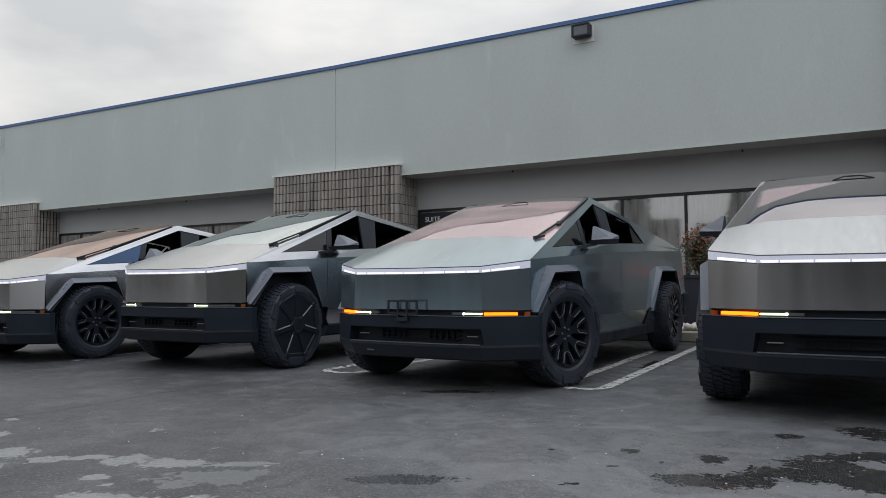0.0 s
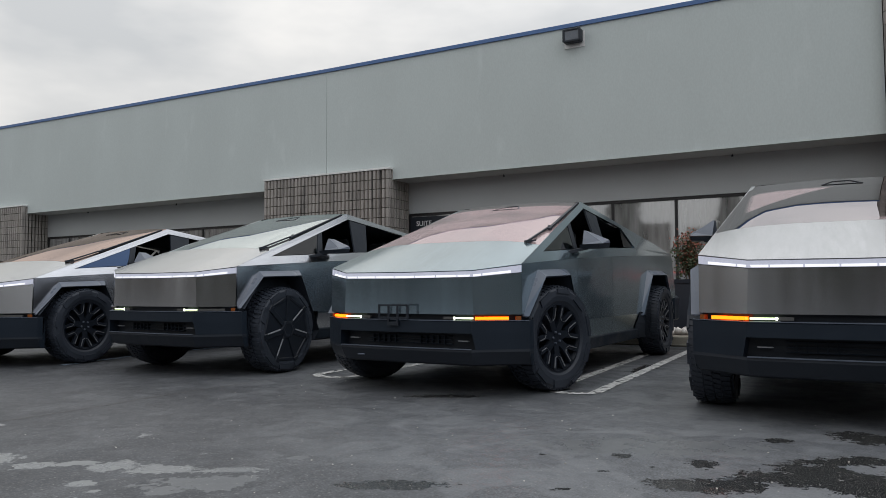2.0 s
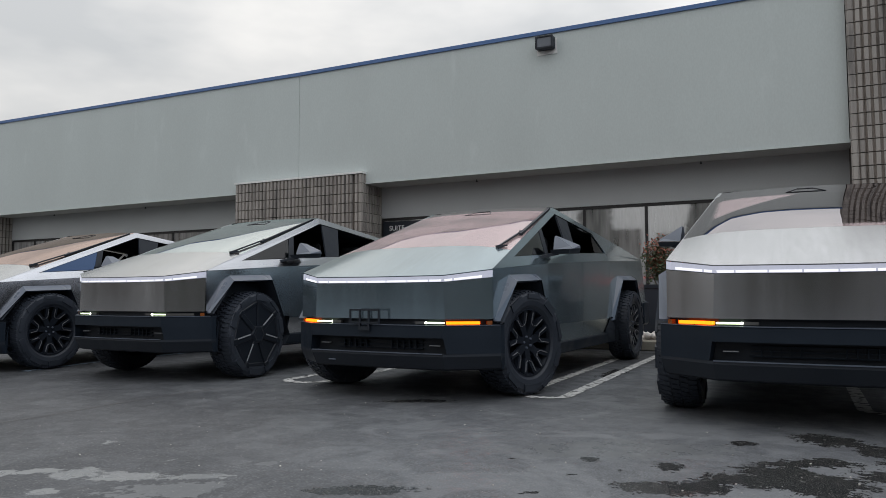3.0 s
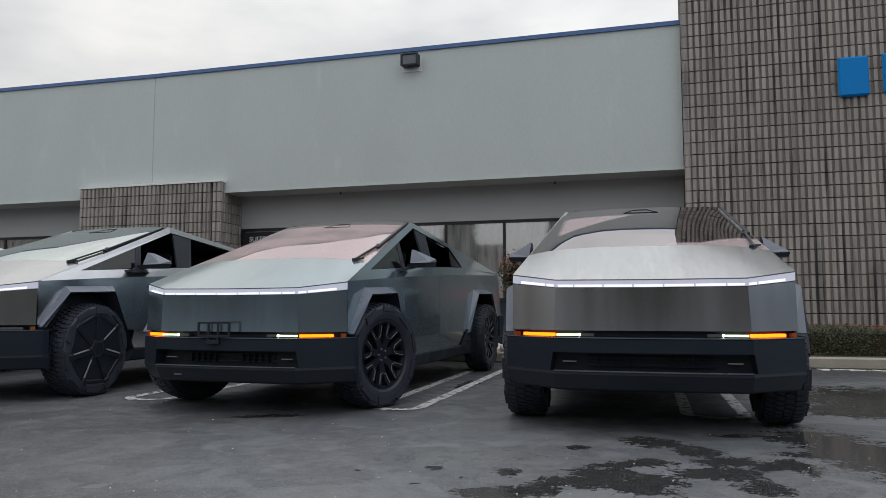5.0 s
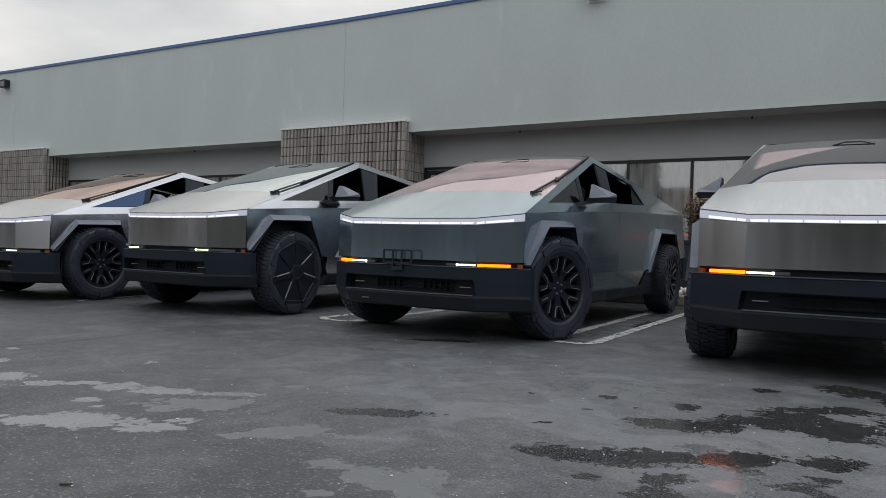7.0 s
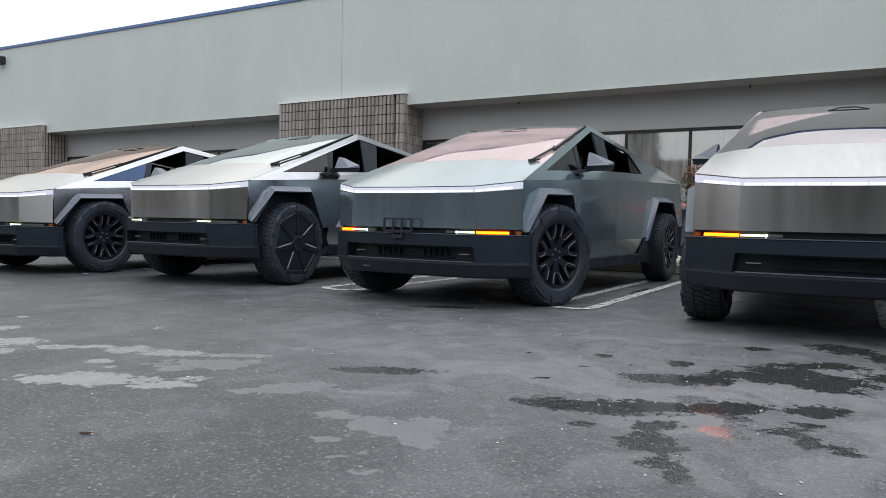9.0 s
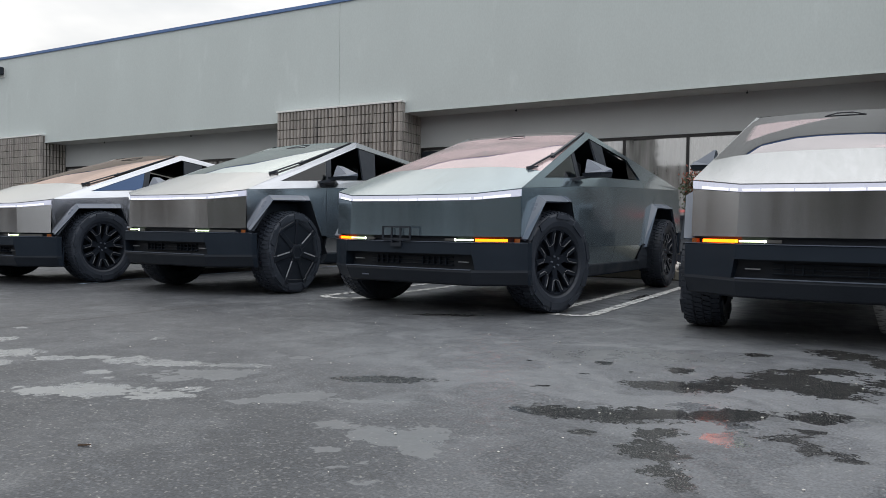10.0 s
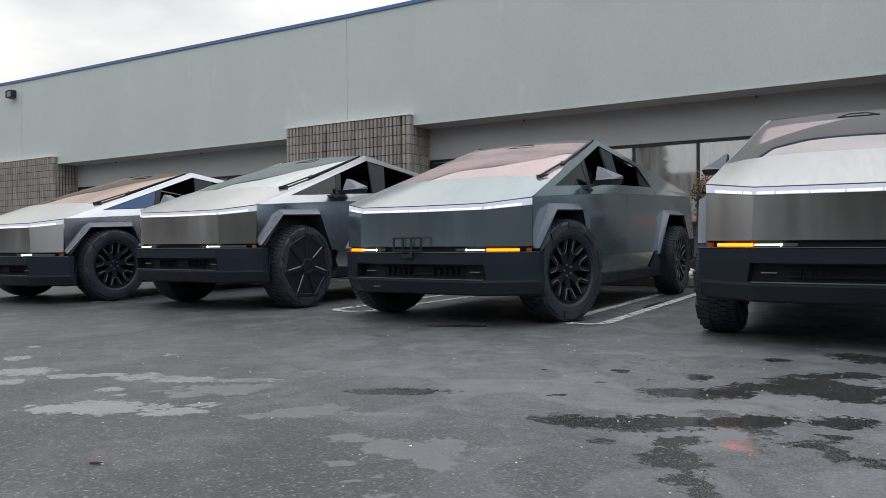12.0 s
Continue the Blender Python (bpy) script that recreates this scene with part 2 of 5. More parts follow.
EDGE = material("machined_edge", (0.34, 0.35, 0.38), 0.30, 0.0, 0.1, 6, 80)
SPOKE = material("satin_spoke_edge", (0.30, 0.31, 0.335), 0.35, 0.3, 0.2, 9, 80)
BAR = glowing("light_bar_lens", (0.80, 0.83, 1.0), 0.40)
BAR_LIT = glowing("light_bar_lamps", (0.95, 0.96, 1.0), 0.95)
DRL = glowing("daytime_lamp", (0.82, 1.0, 0.60), 1.7)
GLARE = glowing("lamp_glare", (0.95, 1.0, 0.80), 9.0)
AMBER = glowing("amber_indicator", (1.0, 0.112, 0.003), 5.5)
AMBER_OFF = material("amber_lens", (0.24, 0.075, 0.02), 0.25)
LENS_OFF = material("dark_lamp_lens", (0.10, 0.10, 0.10), 0.15)
TAIL = glowing("tail_lamp", (1.0, 0.03, 0.03), 1.2)
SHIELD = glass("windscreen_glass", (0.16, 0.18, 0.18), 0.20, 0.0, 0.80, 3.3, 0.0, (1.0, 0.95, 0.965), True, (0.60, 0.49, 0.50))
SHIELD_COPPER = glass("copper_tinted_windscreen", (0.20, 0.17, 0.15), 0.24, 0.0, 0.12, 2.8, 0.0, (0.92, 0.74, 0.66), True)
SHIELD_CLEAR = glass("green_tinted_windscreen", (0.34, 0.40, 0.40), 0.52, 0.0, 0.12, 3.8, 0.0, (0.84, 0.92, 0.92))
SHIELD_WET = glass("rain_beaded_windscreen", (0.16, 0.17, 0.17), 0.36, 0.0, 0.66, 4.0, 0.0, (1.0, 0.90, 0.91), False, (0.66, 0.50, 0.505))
SIDE_BLUE = glass("blue_tinted_side_glass", (0.03, 0.04, 0.07), 0.30, 0.0, 0.0, 1.7, 0.0, (0.17, 0.26, 0.46))
SIDE_CLEAR = glass("clear_quarter_glass", (0.30, 0.36, 0.36), 0.03, 0.0, 0.0, 1.32)
SIDE = glass("tinted_side_glass", (0.035, 0.04, 0.048), 0.012, 0.0, 0.0, 1.26)
WALL = material("grey_painted_concrete", (0.525, 0.576, 0.572), 0.75, 0, 0.07, 0.9, 45, 0.06, (1, 1, 0.45), 0.08, drip=((0.66, 0.71, 0.71), 0.35, 0.60, 0.78, (2.6, 1.0, 0.9)))
# recess grey is darker than WALL: the recess's shade is in the colour
WALL_SHADED = material("grey_paint_darkened_for_shade", (0.46, 0.48, 0.485), 0.75, 0, 0.07, 1.2, 45, 0.06)
COPING = material("blue_painted_metal", (0.075, 0.15, 0.33), 0.45, 0.2, 0.1, 2, 50)
CAP = material("pale_flashing", (0.74, 0.75, 0.74), 0.5, 0.0, 0.1, 3, 50)
# groove colour darker than the ribs: painted shade, plus stains that ran down
GROOVE = material("shade_darkened_groove", (0.215, 0.188, 0.165), 0.95, 0, 0.3, 1.6, 90, 0.3, (4.0, 4.0, 0.5), place=True, drip=((0.035, 0.034, 0.036), 0.88, 0.50, 0.67, (7.5, 7.5, 0.55)))
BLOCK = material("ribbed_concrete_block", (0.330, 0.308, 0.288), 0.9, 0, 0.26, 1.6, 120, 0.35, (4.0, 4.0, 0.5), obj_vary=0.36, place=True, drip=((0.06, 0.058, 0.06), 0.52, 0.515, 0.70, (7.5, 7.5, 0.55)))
MORTAR = material("dark_mortar", (0.10, 0.088, 0.078), 0.95, 0, 0.2, 5, 90, 0.3)
BRONZE = material("dark_bronze_frame", (0.016, 0.015, 0.016), 0.5, 0.1, 0.1, 5, 60)
STORE = glass("storefront_glass", (0.10, 0.11, 0.11), 0.44, 0.04, 0.0, 1.5, 0.52)
CONCRETE = material("kerb_concrete", (0.35, 0.325, 0.27), 0.85, 0, 0.18, 3, 90, 0.25)
PAINT = worn("worn_white_paint", (0.60, 0.60, 0.59))
BLUE_PAINT = worn("worn_blue_paint", (0.36, 0.46, 0.58))
SOIL = material("bed_soil", (0.06, 0.045, 0.035), 0.95, 0, 0.3, 6, 60, 0.5)
ROCK = material("pale_river_rock", (0.62, 0.60, 0.57), 0.8, 0, 0.2, 9, 60, 0.2, island=0.7)
FARWALL = material("plain_dark_wall", (0.17, 0.21, 0.265), 0.85, 0, 0.15, 0.5, 20, 0.1)
DARKWALL = material("plain_brown_wall", (0.108, 0.094, 0.078), 0.9, 0, 0.2, 0.4, 20, 0.1)
LEAF = material("hedge_leaf", (0.046, 0.062, 0.026), 0.55, 0, 0.3, 6, 40, island=0.9)
LEAF_RED = material("red_bush_leaf", (0.22, 0.055, 0.03), 0.5, 0, 0.3, 6, 40, island=0.9)
TWIG = material("brown_twig", (0.07, 0.045, 0.03), 0.8, 0, 0.2, 12, 60)
SIGN_BLUE = material("blue_letter_face", (0.002, 0.215, 0.60), 0.6, 0, 0.05, 3, 60, spec=0.2)
WHITE = material("white_lettering", (0.8, 0.8, 0.8), 0.5, 0, 0.05, 3, 60)
LAMP_GLASS = material("floodlight_glass", (0.13, 0.145, 0.17), 0.15, 0, 0.1, 5, 60)


# ---------------------------------------------------------------- mesh helpers
def part(name, bm, mat, parent=None, label="", smooth=False):
    me = bpy.data.meshes.new(name)
    bmesh.ops.recalc_face_normals(bm, faces=bm.faces)
    for f_ in bm.faces:
        f_.smooth = smooth
    bm.to_mesh(me)
    bm.free()
    me.materials.append(mat)
    ob = new(name, me)
    if parent:
        ob.parent = parent
    if label:
        ob["label"] = label
    return ob


def shared(name, me, parent=None, m=None):
    ob = new(name, me)
    if parent:
        ob.parent = parent
    if m is not None:
        ob.matrix_basis = m
    return ob


def box(bm, a, b, bevel=0.0):
    """A box from corner a to corner b."""
    x0, x1 = sorted((a[0], b[0]))
    y0, y1 = sorted((a[1], b[1]))
    z0, z1 = sorted((a[2], b[2]))
    v = [bm.verts.new(c) for c in ((x0, y0, z0), (x1, y0, z0), (x1, y1, z0), (x0, y1, z0), (x0, y0, z1), (x1, y0, z1), (x1, y1, z1), (x0, y1, z1))]
    faces = [bm.faces.new([v[i] for i in q]) for q in ((0, 3, 2, 1), (4, 5, 6, 7), (0, 1, 5, 4), (1, 2, 6, 5), (2, 3, 7, 6), (3, 0, 4, 7))]
    if bevel:
        edges = list({e for f_ in faces for e in f_.edges})
        bmesh.ops.bevel(bm, geom=edges, offset=bevel, segments=1, affect="EDGES")
    return bm


def boxed(a, b, bevel=0.0):
    return box(bmesh.new(), a, b, bevel)


def beam(bm, a, b, w, h, up=(0, 0, 1)):
    """A bar of section w by h from a to b."""
    a, b = Vector(a), Vector(b)
    d = (b - a).normalized()
    s = d.cross(Vector(up))
    s = s.normalized() if s.length > 1e-5 else Vector((1, 0, 0))
    u = s.cross(d)
    v = [bm.verts.new(p + s * i * w / 2 + u * j * h / 2) for p in (a, b) for i, j in ((-1, -1), (1, -1), (1, 1), (-1, 1))]
    for q in ((0, 1, 2, 3), (7, 6, 5, 4), (0, 4, 5, 1), (1, 5, 6, 2), (2, 6, 7, 3), (3, 7, 4, 0)):
        bm.faces.new([v[i] for i in q])
    return bm


def plate(bm, pts, inward, thick=0.012):
    """A polygon with thickness towards inward."""
    inw = Vector(inward) * thick
    a = [bm.verts.new(p) for p in pts]
    b = [bm.verts.new(Vector(p) + inw) for p in pts]
    bm.faces.new(a)
    bm.faces.new(b[::-1])
    k = len(pts)
    for i in range(k):
        bm.faces.new((a[i], b[i], b[(i + 1) % k], a[(i + 1) % k]))
    return bm


def loft(bm, rows, close=False):
    """Quads between rows of points of equal length."""
    vs = [[bm.verts.new(p) for p in r] for r in rows]
    for r, s in zip(vs, vs[1:]):
        k = len(r)
        for i in range(k if close else k - 1):
            bm.faces.new((r[i], r[(i + 1) % k], s[(i + 1) % k], s[i]))
    return vs


def lathe_x(bm, profile, n=48):
    """Turn (x, r) points round the x axis."""
    loft(bm, [[(x, r * math.cos(6.283185 * k / n), r * math.sin(6.283185 * k / n)) for k in range(n)] for x, r in profile], True)
    return bm


def inset(pts, d):
    """Shrinks a polygon of points towards its middle by about d metres."""
    c = sum((Vector(p) for p in pts), Vector()) / len(pts)
    return [Vector(p) + (c - Vector(p)).normalized() * d for p in pts]


# ---------------------------------------------------------------- wheels
def tyre_mesh():
    bm = bmesh.new()
    prof = [(-0.115, 0.272), (-0.125, 0.29), (-0.148, 0.345), (-0.146, 0.39), (-0.128, 0.416), (-0.10, 0.425), (0.10, 0.425),
            (0.128, 0.416), (0.146, 0.39), (0.148, 0.345), (0.138, 0.305), (0.125, 0.29), (0.115, 0.272)]
    lathe_x(bm, prof, 64)
    n = 60
    for k in range(n):
        for row, (x0, x1, off) in enumerate(((-0.135, -0.075, 0), (-0.065, -0.012, 0.5), (-0.002, 0.05, 0.1), (0.062, 0.135, 0.6))):
            a0, a1 = 6.283185 * (k + off) / n, 6.283185 * (k + off + 0.66) / n
            lo, hi = 0.418 if abs(x0 + x1) > 0.15 else 0.424, 0.436
            ring = []
            for r in (lo, hi):
                for x, a in ((x0, a0), (x1, a0 + 0.02), (x1, a1 + 0.02), (x0, a1)):
                    rr = r - (0.012 if abs(x) > 0.12 else 0)
                    ring.append(bm.verts.new((x, rr * math.cos(a), rr * math.sin(a))))
            for q in ((4, 5, 6, 7), (0, 1, 5, 4), (1, 2, 6, 5), (2, 3, 7, 6), (3, 0, 4, 7)):
                bm.faces.new([ring[i] for i in q])
    # raised shoulder blocks on the outer wall
    for k in range(10):
        a0, a1 = 6.283185 * k / 10, 6.283185 * (k + 0.74) / 10
        for s in (1, -1):
            ring = [bm.verts.new((s * x, r * math.cos(a), r * math.sin(a))) for x in (0.140, 0.156) for r, a in ((0.372 if k % 2 else 0.350, a0), (0.406, a0 + 0.05), (0.406, a1 - 0.05), (0.372 if k % 2 else 0.350, a1))]
            for q in ((4, 5, 6, 7), (0, 1, 5, 4), (1, 2, 6, 5), (2, 3, 7, 6), (3, 0, 4, 7)):
                bm.faces.new([ring[i] for i in q])
    for v in bm.verts:
        if v.co.x < 0:
            v.co.x *= 0.86
    return bm


def polar(x, r, a):
    return (x, r * math.cos(a), r * math.sin(a))


def rim_mesh():
    bm = bmesh.new()
    lathe_x(bm, [(-0.11, 0.272), (0.108, 0.272), (0.124, 0.282), (0.124, 0.268), (0.10, 0.258), (-0.03, 0.245), (-0.05, 0.05), (0.06, 0.05), (0.088, 0.066), (0.092, 0.04), (0.092, 0.001)], 56)
    for k in range(7):
        a = 6.283185 * k / 7 + 1.571
        beam(bm, polar(0.075, 0.04, a), polar(0.088, 0.165, a), 0.062, 0.035, (1, 0, 0))
        for s in (-1, 1):
            beam(bm, polar(0.086, 0.140, a + s * 0.12), polar(0.112, 0.268, a + s * 0.25), 0.040, 0.034, (1, 0, 0))
    return bm


def nut_mesh():
    bm = bmesh.new()
    lathe_x(bm, [(0.085, 0.011), (0.106, 0.010), (0.108, 0.007), (0.108, 0.0005)], 6)
    return bm


def rim_edge_mesh(s):
    """One bent bright edge of a forked spoke."""
    bm = bmesh.new()
    rows = []
    for x, r, a in ((0.109, 0.150, 0.05), (0.113, 0.166, 0.215), (0.130, 0.247, 0.275)):
        d = 0.0027 / r
        rows.append([polar(x - 0.004, r, 1.571 + s * (a - d)), polar(x + 0.002, r, 1.571 + s * (a - d)),
                     polar(x + 0.002, r, 1.571 + s * (a + d)), polar(x - 0.004, r, 1.571 + s * (a + d))])
    vs = loft(bm, rows, True)
    bm.faces.new(vs[0])
    bm.faces.new(vs[-1])
    return bm


def cover_mesh():
    """A flat seven-sided cover: sunk disc, low rim band, six-sided hub."""
    bm = bmesh.new()
    corner = [1.571 + 6.283185 * k / 7 for k in range(7)]
    rows = [[polar(x, r, a) for a in corner] for x, r in ((0.09, 0.318), (0.128, 0.322), (0.136, 0.314), (0.136, 0.292), (0.127, 0.284), (0.130, 0.11))]
    vs = loft(bm, rows, True)
    bm.faces.new(vs[-1])
    lathe_x(bm, [(0.125, 0.092), (0.146, 0.082), (0.150, 0.064), (0.146, 0.050), (0.147, 0.001)], 6)
    return bm


def cover_arm_mesh():
    """One narrow arm with a raised block at its outer end."""
    bm = bmesh.new()
    box(bm, (0.12, -0.023, 0.07), (0.141, 0.023, 0.285), 0.004)
    box(bm, (0.12, -0.030, 0.278), (0.147, 0.030, 0.322), 0.006)
    return bm


def cover_glint_mesh():
    return beam(bmesh.new(), (0.1425, 0.024, 0.105), (0.1425, 0.024, 0.272), 0.011, 0.006, (1, 0, 0))


def as_mesh(name, bm, mat, smooth=False):
    me = bpy.data.meshes.new(name)
    bmesh.ops.recalc_face_normals(bm, faces=bm.faces)
    for f_ in bm.faces:
        f_.smooth = smooth
    bm.to_mesh(me)
    bm.free()
    me.materials.append(mat)
    return me


TYRE = as_mesh("tyre", tyre_mesh(), RUBBER)
RIM_ME = as_mesh("rim", rim_mesh(), RIM)
RIM_EDGES = [as_mesh("spoke_edge", rim_edge_mesh(s), SPOKE) for s in (-1, 1)]
NUT = as_mesh("lug_nut", nut_mesh(), FLARE)
COVER = as_mesh("wheel_cover", cover_mesh(), RIM)
COVER_GLINT = as_mesh("cover_glint", cover_glint_mesh(), EDGE)
COVER_ARM = as_mesh("cover_arm", cover_arm_mesh(), RIM)


# ---------------------------------------------------------------- pickup
# local frame: x to the pickup's own left, y back from the nose, z up
BELT = ((0.298, 0.918, 1.061), (1.7, 0.955, 1.16), (4.1, 0.935, 1.268), (5.516, 0.891, 1.322))
TOP = ((0.298, 0.918, 1.061), (2.294, 0.704, 1.758), (5.516, 0.885, 1.345))


def along(line, y):
    for (y0, x0, z0), (y1, x1, z1) in zip(line, line[1:]):
        if y <= y1 or (y1, x1, z1) == line[-1]:
            t = (y - y0) / (y1 - y0)
            return x0 + (x1 - x0) * t, z0 + (z1 - z0) * t


def upper(y, z):
    """A point on the leaning upper side."""
    (xb, zb), (xt, zt) = along(BELT, y), along(TOP, y)
    t = 0 if zt - zb < 0.02 else (z - zb) / (zt - zb)
    return (xb + (xt - xb) * t, y, z)


def lower(y, z):
    """A point on the side below the belt line."""
    xb, zb = along(BELT, max(y, 0.298))
    foot = 0.915 + 0.04 * min(1, max(0, (y - 0.3) / 0.9))
    if z >= 0.58:
        return (foot + (xb - foot) * (z - 0.58) / (zb - 0.58), y, z)
    return (foot - 0.035 * (0.58 - z) / 0.17, y, z)


def belt(y):
    x, z = along(BELT, y)
    return (x, y, z)


def top(y):
    x, z = along(TOP, y)
    return (x, y, z)


def eave(y):
    x, z = along(TOP, y)
    return (x + 0.001, y, z - 0.001)


def flip(pts, s):
    return [(p[0] * s, p[1], p[2]) for p in pts]


def front_edge(u, drop=0.0):
    """The nose's upper edge, u from -1 to 1 across."""
    x = abs(u) * 0.918
    if x <= 0.601:
        return Vector((u * 0.918, 0.075 + 0.013 * x / 0.601, 1.010 + 0.004 * x / 0.601 - drop))
    t = (x - 0.601) / 0.317
    return Vector((u * 0.918, 0.088 + 0.21 * t, 1.014 + 0.047 * t - drop * (1 + 0.2 * t)))


US = [-1, -0.83, -0.6547, -0.4, -0.2, 0, 0.2, 0.4, 0.6547, 0.83, 1]


def screen_point(u, v):
    """On the bonnet (v 0 to 1) and the windscreen (v 1 to 2)."""
    base = Vector((u * 0.866, 0.79, 1.286 - 0.053 * u ** 4))
    head = Vector((u * 0.704, 2.294 + 0.03 * (1 - u * u), 1.758 + 0.022 * (1 - u * u)))
    return front_edge(u).lerp(base, v) if v <= 1 else base.lerp(head, v - 1) + Vector((0, 0, 0.030 * math.sin(3.1416 * (v - 1)) * (1 - u ** 4)))


def pickup(label, x, y, yaw, dz, steel, covered, indicators, shield, steer, bracket=False):
    car = tagged(new("pickup_truck"), label, "car", "parked pickup trucks")
    car.matrix_world = pose(x, y, 0, 0, 0, yaw)
    lift = Matrix.Translation((0, 0, dz))

    def add(name, bm, mat, parent=None, lab="", smooth=False):
        ob = part(name, bm, mat, parent or car, lab, smooth)
        if parent is None:
            ob.matrix_basis = lift
        return ob

    # skin: bonnet, windscreen, roof, load cover
    bm = bmesh.new()
    loft(bm, [[screen_point(u, v) for u in US] for v in (0, 0.25, 0.5, 0.75, 0.995)])
    loft(bm, [[screen_point(u, 0) for u in US], [front_edge(u, 0.005) + Vector((0, 0.002, 0)) for u in US]])
    add("bonnet", bm, steel, None, "", True)
    bm = bmesh.new()
    loft(bm, [[screen_point(u, v) + Vector((0, 0, -0.002)) for u in US] for v in (1.003, 1.125, 1.25, 1.375, 1.5, 1.625, 1.75, 1.875, 2.0)])
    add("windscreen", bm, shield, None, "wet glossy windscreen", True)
    bm = bmesh.new()
    loft(bm, [[(u * along(TOP, yy)[0], yy + 0.03 * (1 - u * u), along(TOP, yy)[1] + 0.02 * (1 - u * u)) for u in US] for yy in (2.294, 2.9, 3.5)])
    add("roof_glass", bm, SIDE, None, "", True)
    bm = bmesh.new()
    loft(bm, [[(u * along(TOP, yy)[0], yy, along(TOP, yy)[1] - 0.02) for u in US] for yy in (3.52, 4.5, 5.5)])
    add("load_cover", bm, BLACK)
    # nose: light bar, steel panel, lamps
    bm = bmesh.new()
    loft(bm, [[front_edge(u, 0.007) + Vector((0, 0.003, 0)) for u in US], [front_edge(u, 0.05) + Vector((0, 0.0, 0)) for u in US], [front_edge(u, 0.052) + Vector((0, 0.03, 0)) for u in US]])
    add("light_bar", bm, BAR, None, "thin white light bar across the nose")
    for k in range(9):
        u0 = -0.93 + 0.2075 * k
        bm = bmesh.new()
        span = [u0 + 0.196 * j / 4 for j in range(5)]
        loft(bm, [[front_edge(u, d) + Vector((0, -0.002, 0)) for u in span] for d in (0.034, 0.0495)])
        add("lamp_segment", bm, BAR_LIT, None, "bright strip of lamps in the light bar")
    bm = bmesh.new()
    # the corner facets are flat: the crease meets the lower edge where their plane does
    t0, t1, b1 = front_edge(0.6547, 0.056), front_edge(1, 0.056), Vector((0.920, 0.293, 0.676))
    flat = (t1 - t0).cross(b1 - t0)
    crease = (flat.dot(t0) - flat.y * 0.077 - flat.z * 0.676) / (flat.x + flat.y * 0.0216)
    b0 = Vector((crease, 0.077 + 0.0216 * crease, 0.676))
    low = []
    for u in US:
        t = max(0.0, (abs(u) - 0.6547) / 0.3453)
        q = b0.lerp(b1, t) if t else Vector((0, 0.077, 0.676)).lerp(b0, min(1, abs(u) / 0.6547))
        low.append(Vector((math.copysign(q.x, u), q.y, q.z)))
    loft(bm, [[front_edge(u, 0.056) + Vector((0, 0.001, 0)) for u in US], low, [p + Vector((0, 0.04, 0.0)) for p in low]])
    add("nose_panel", bm, steel, None, "flat metal panel over the bumper")
    bm = bmesh.new()
    rim_t = [Vector((p.x * 0.97, p.y + 0.05, 0.70)) for p in (front_edge(u) for u in US)]
    loft(bm, [rim_t, [Vector((p.x, p.y, 0.60)) for p in rim_t]])
    add("lamp_slot", bm, BLACK)
    for s in (1, -1):
        bm = beam(bmesh.new(), (s * 0.445, 0.100, 0.648), (s * 0.597, 0.104, 0.648), 0.03, 0.013)
        add("daytime_lamp", bm, DRL, None, "lit white lamp strip")
        # small glowing ball stands for the glare at the strip's inner end
        bm = bmesh.new()
        bmesh.ops.create_icosphere(bm, subdivisions=2, radius=0.0095, matrix=Matrix.Translation((s * 0.447, 0.092, 0.648)))
        add("lamp_glare", bm, GLARE, None, "small glowing ball for the glare at the strip's end", True)
        add("lamp_module", beam(bmesh.new(), (s * 0.35, 0.102, 0.648), (s * 0.438, 0.104, 0.648), 0.03, 0.020), LENS_OFF, None, "dark lamp module")
        a, b = Vector((s * 0.615, 0.112, 0.648)), Vector((s * 0.83, 0.249, 0.648))
        on = s in indicators
        add("indicator", beam(bmesh.new(), a, b, 0.03, 0.021), AMBER if on else LENS_OFF, None, "lit amber indicator strip" if on else "dark indicator strip")
        add("side_marker", beam(bmesh.new(), Vector((s * 0.875, 0.279, 0.648)), Vector((s * 0.905, 0.305, 0.648)), 0.03, 0.03), AMBER_OFF, None, "small amber side marker")
    # bumper
    plan = [(-0.975, 0.385), (-0.968, 0.33), (-0.615, 0.045), (-0.3, 0.022), (0, 0.015), (0.3, 0.022), (0.615, 0.045), (0.968, 0.33), (0.975, 0.385)]

    def ring(z, back, wide=1.0):
        return [(px * wide, py + back, z) for px, py in plan]
    bm = bmesh.new()
    loft(bm, [ring(0.632, 0.13, 0.93), ring(0.632, 0.012), ring(0.622, 0.0), ring(0.535, 0.0)])
    bumper = add("bumper", bm, TRIM, None, "dark grey plastic bumper")
    bm = bmesh.new()
    loft(bm, [ring(0.415, 0.004), ring(0.395, 0.002), ring(0.30, 0.05, 0.985), ring(0.285, 0.09, 0.97), ring(0.28, 0.4, 0.9)])
    add("lower_lip", bm, BLACK, bumper)
    # pale strips: the lip's line, and the top edge's highlight built as a part
    for name, z, h, cut in (("lip_line", 0.4185, 0.006, 2), ("bumper_highlight", 0.6325, 0.005, 1)):
        bm = bmesh.new()
        bend = [Vector(q) for q in ring(z, 0.0)[cut:9 - cut]]
        loft(bm, [[q + Vector((0, 0.02, 0)) for q in bend], [q + Vector((0, -0.004, 0)) for q in bend], [q + Vector((0, -0.004, -h)) for q in bend], [q + Vector((0, 0.02, -h)) for q in bend]])
        add(name, bm, FLARE, bumper)
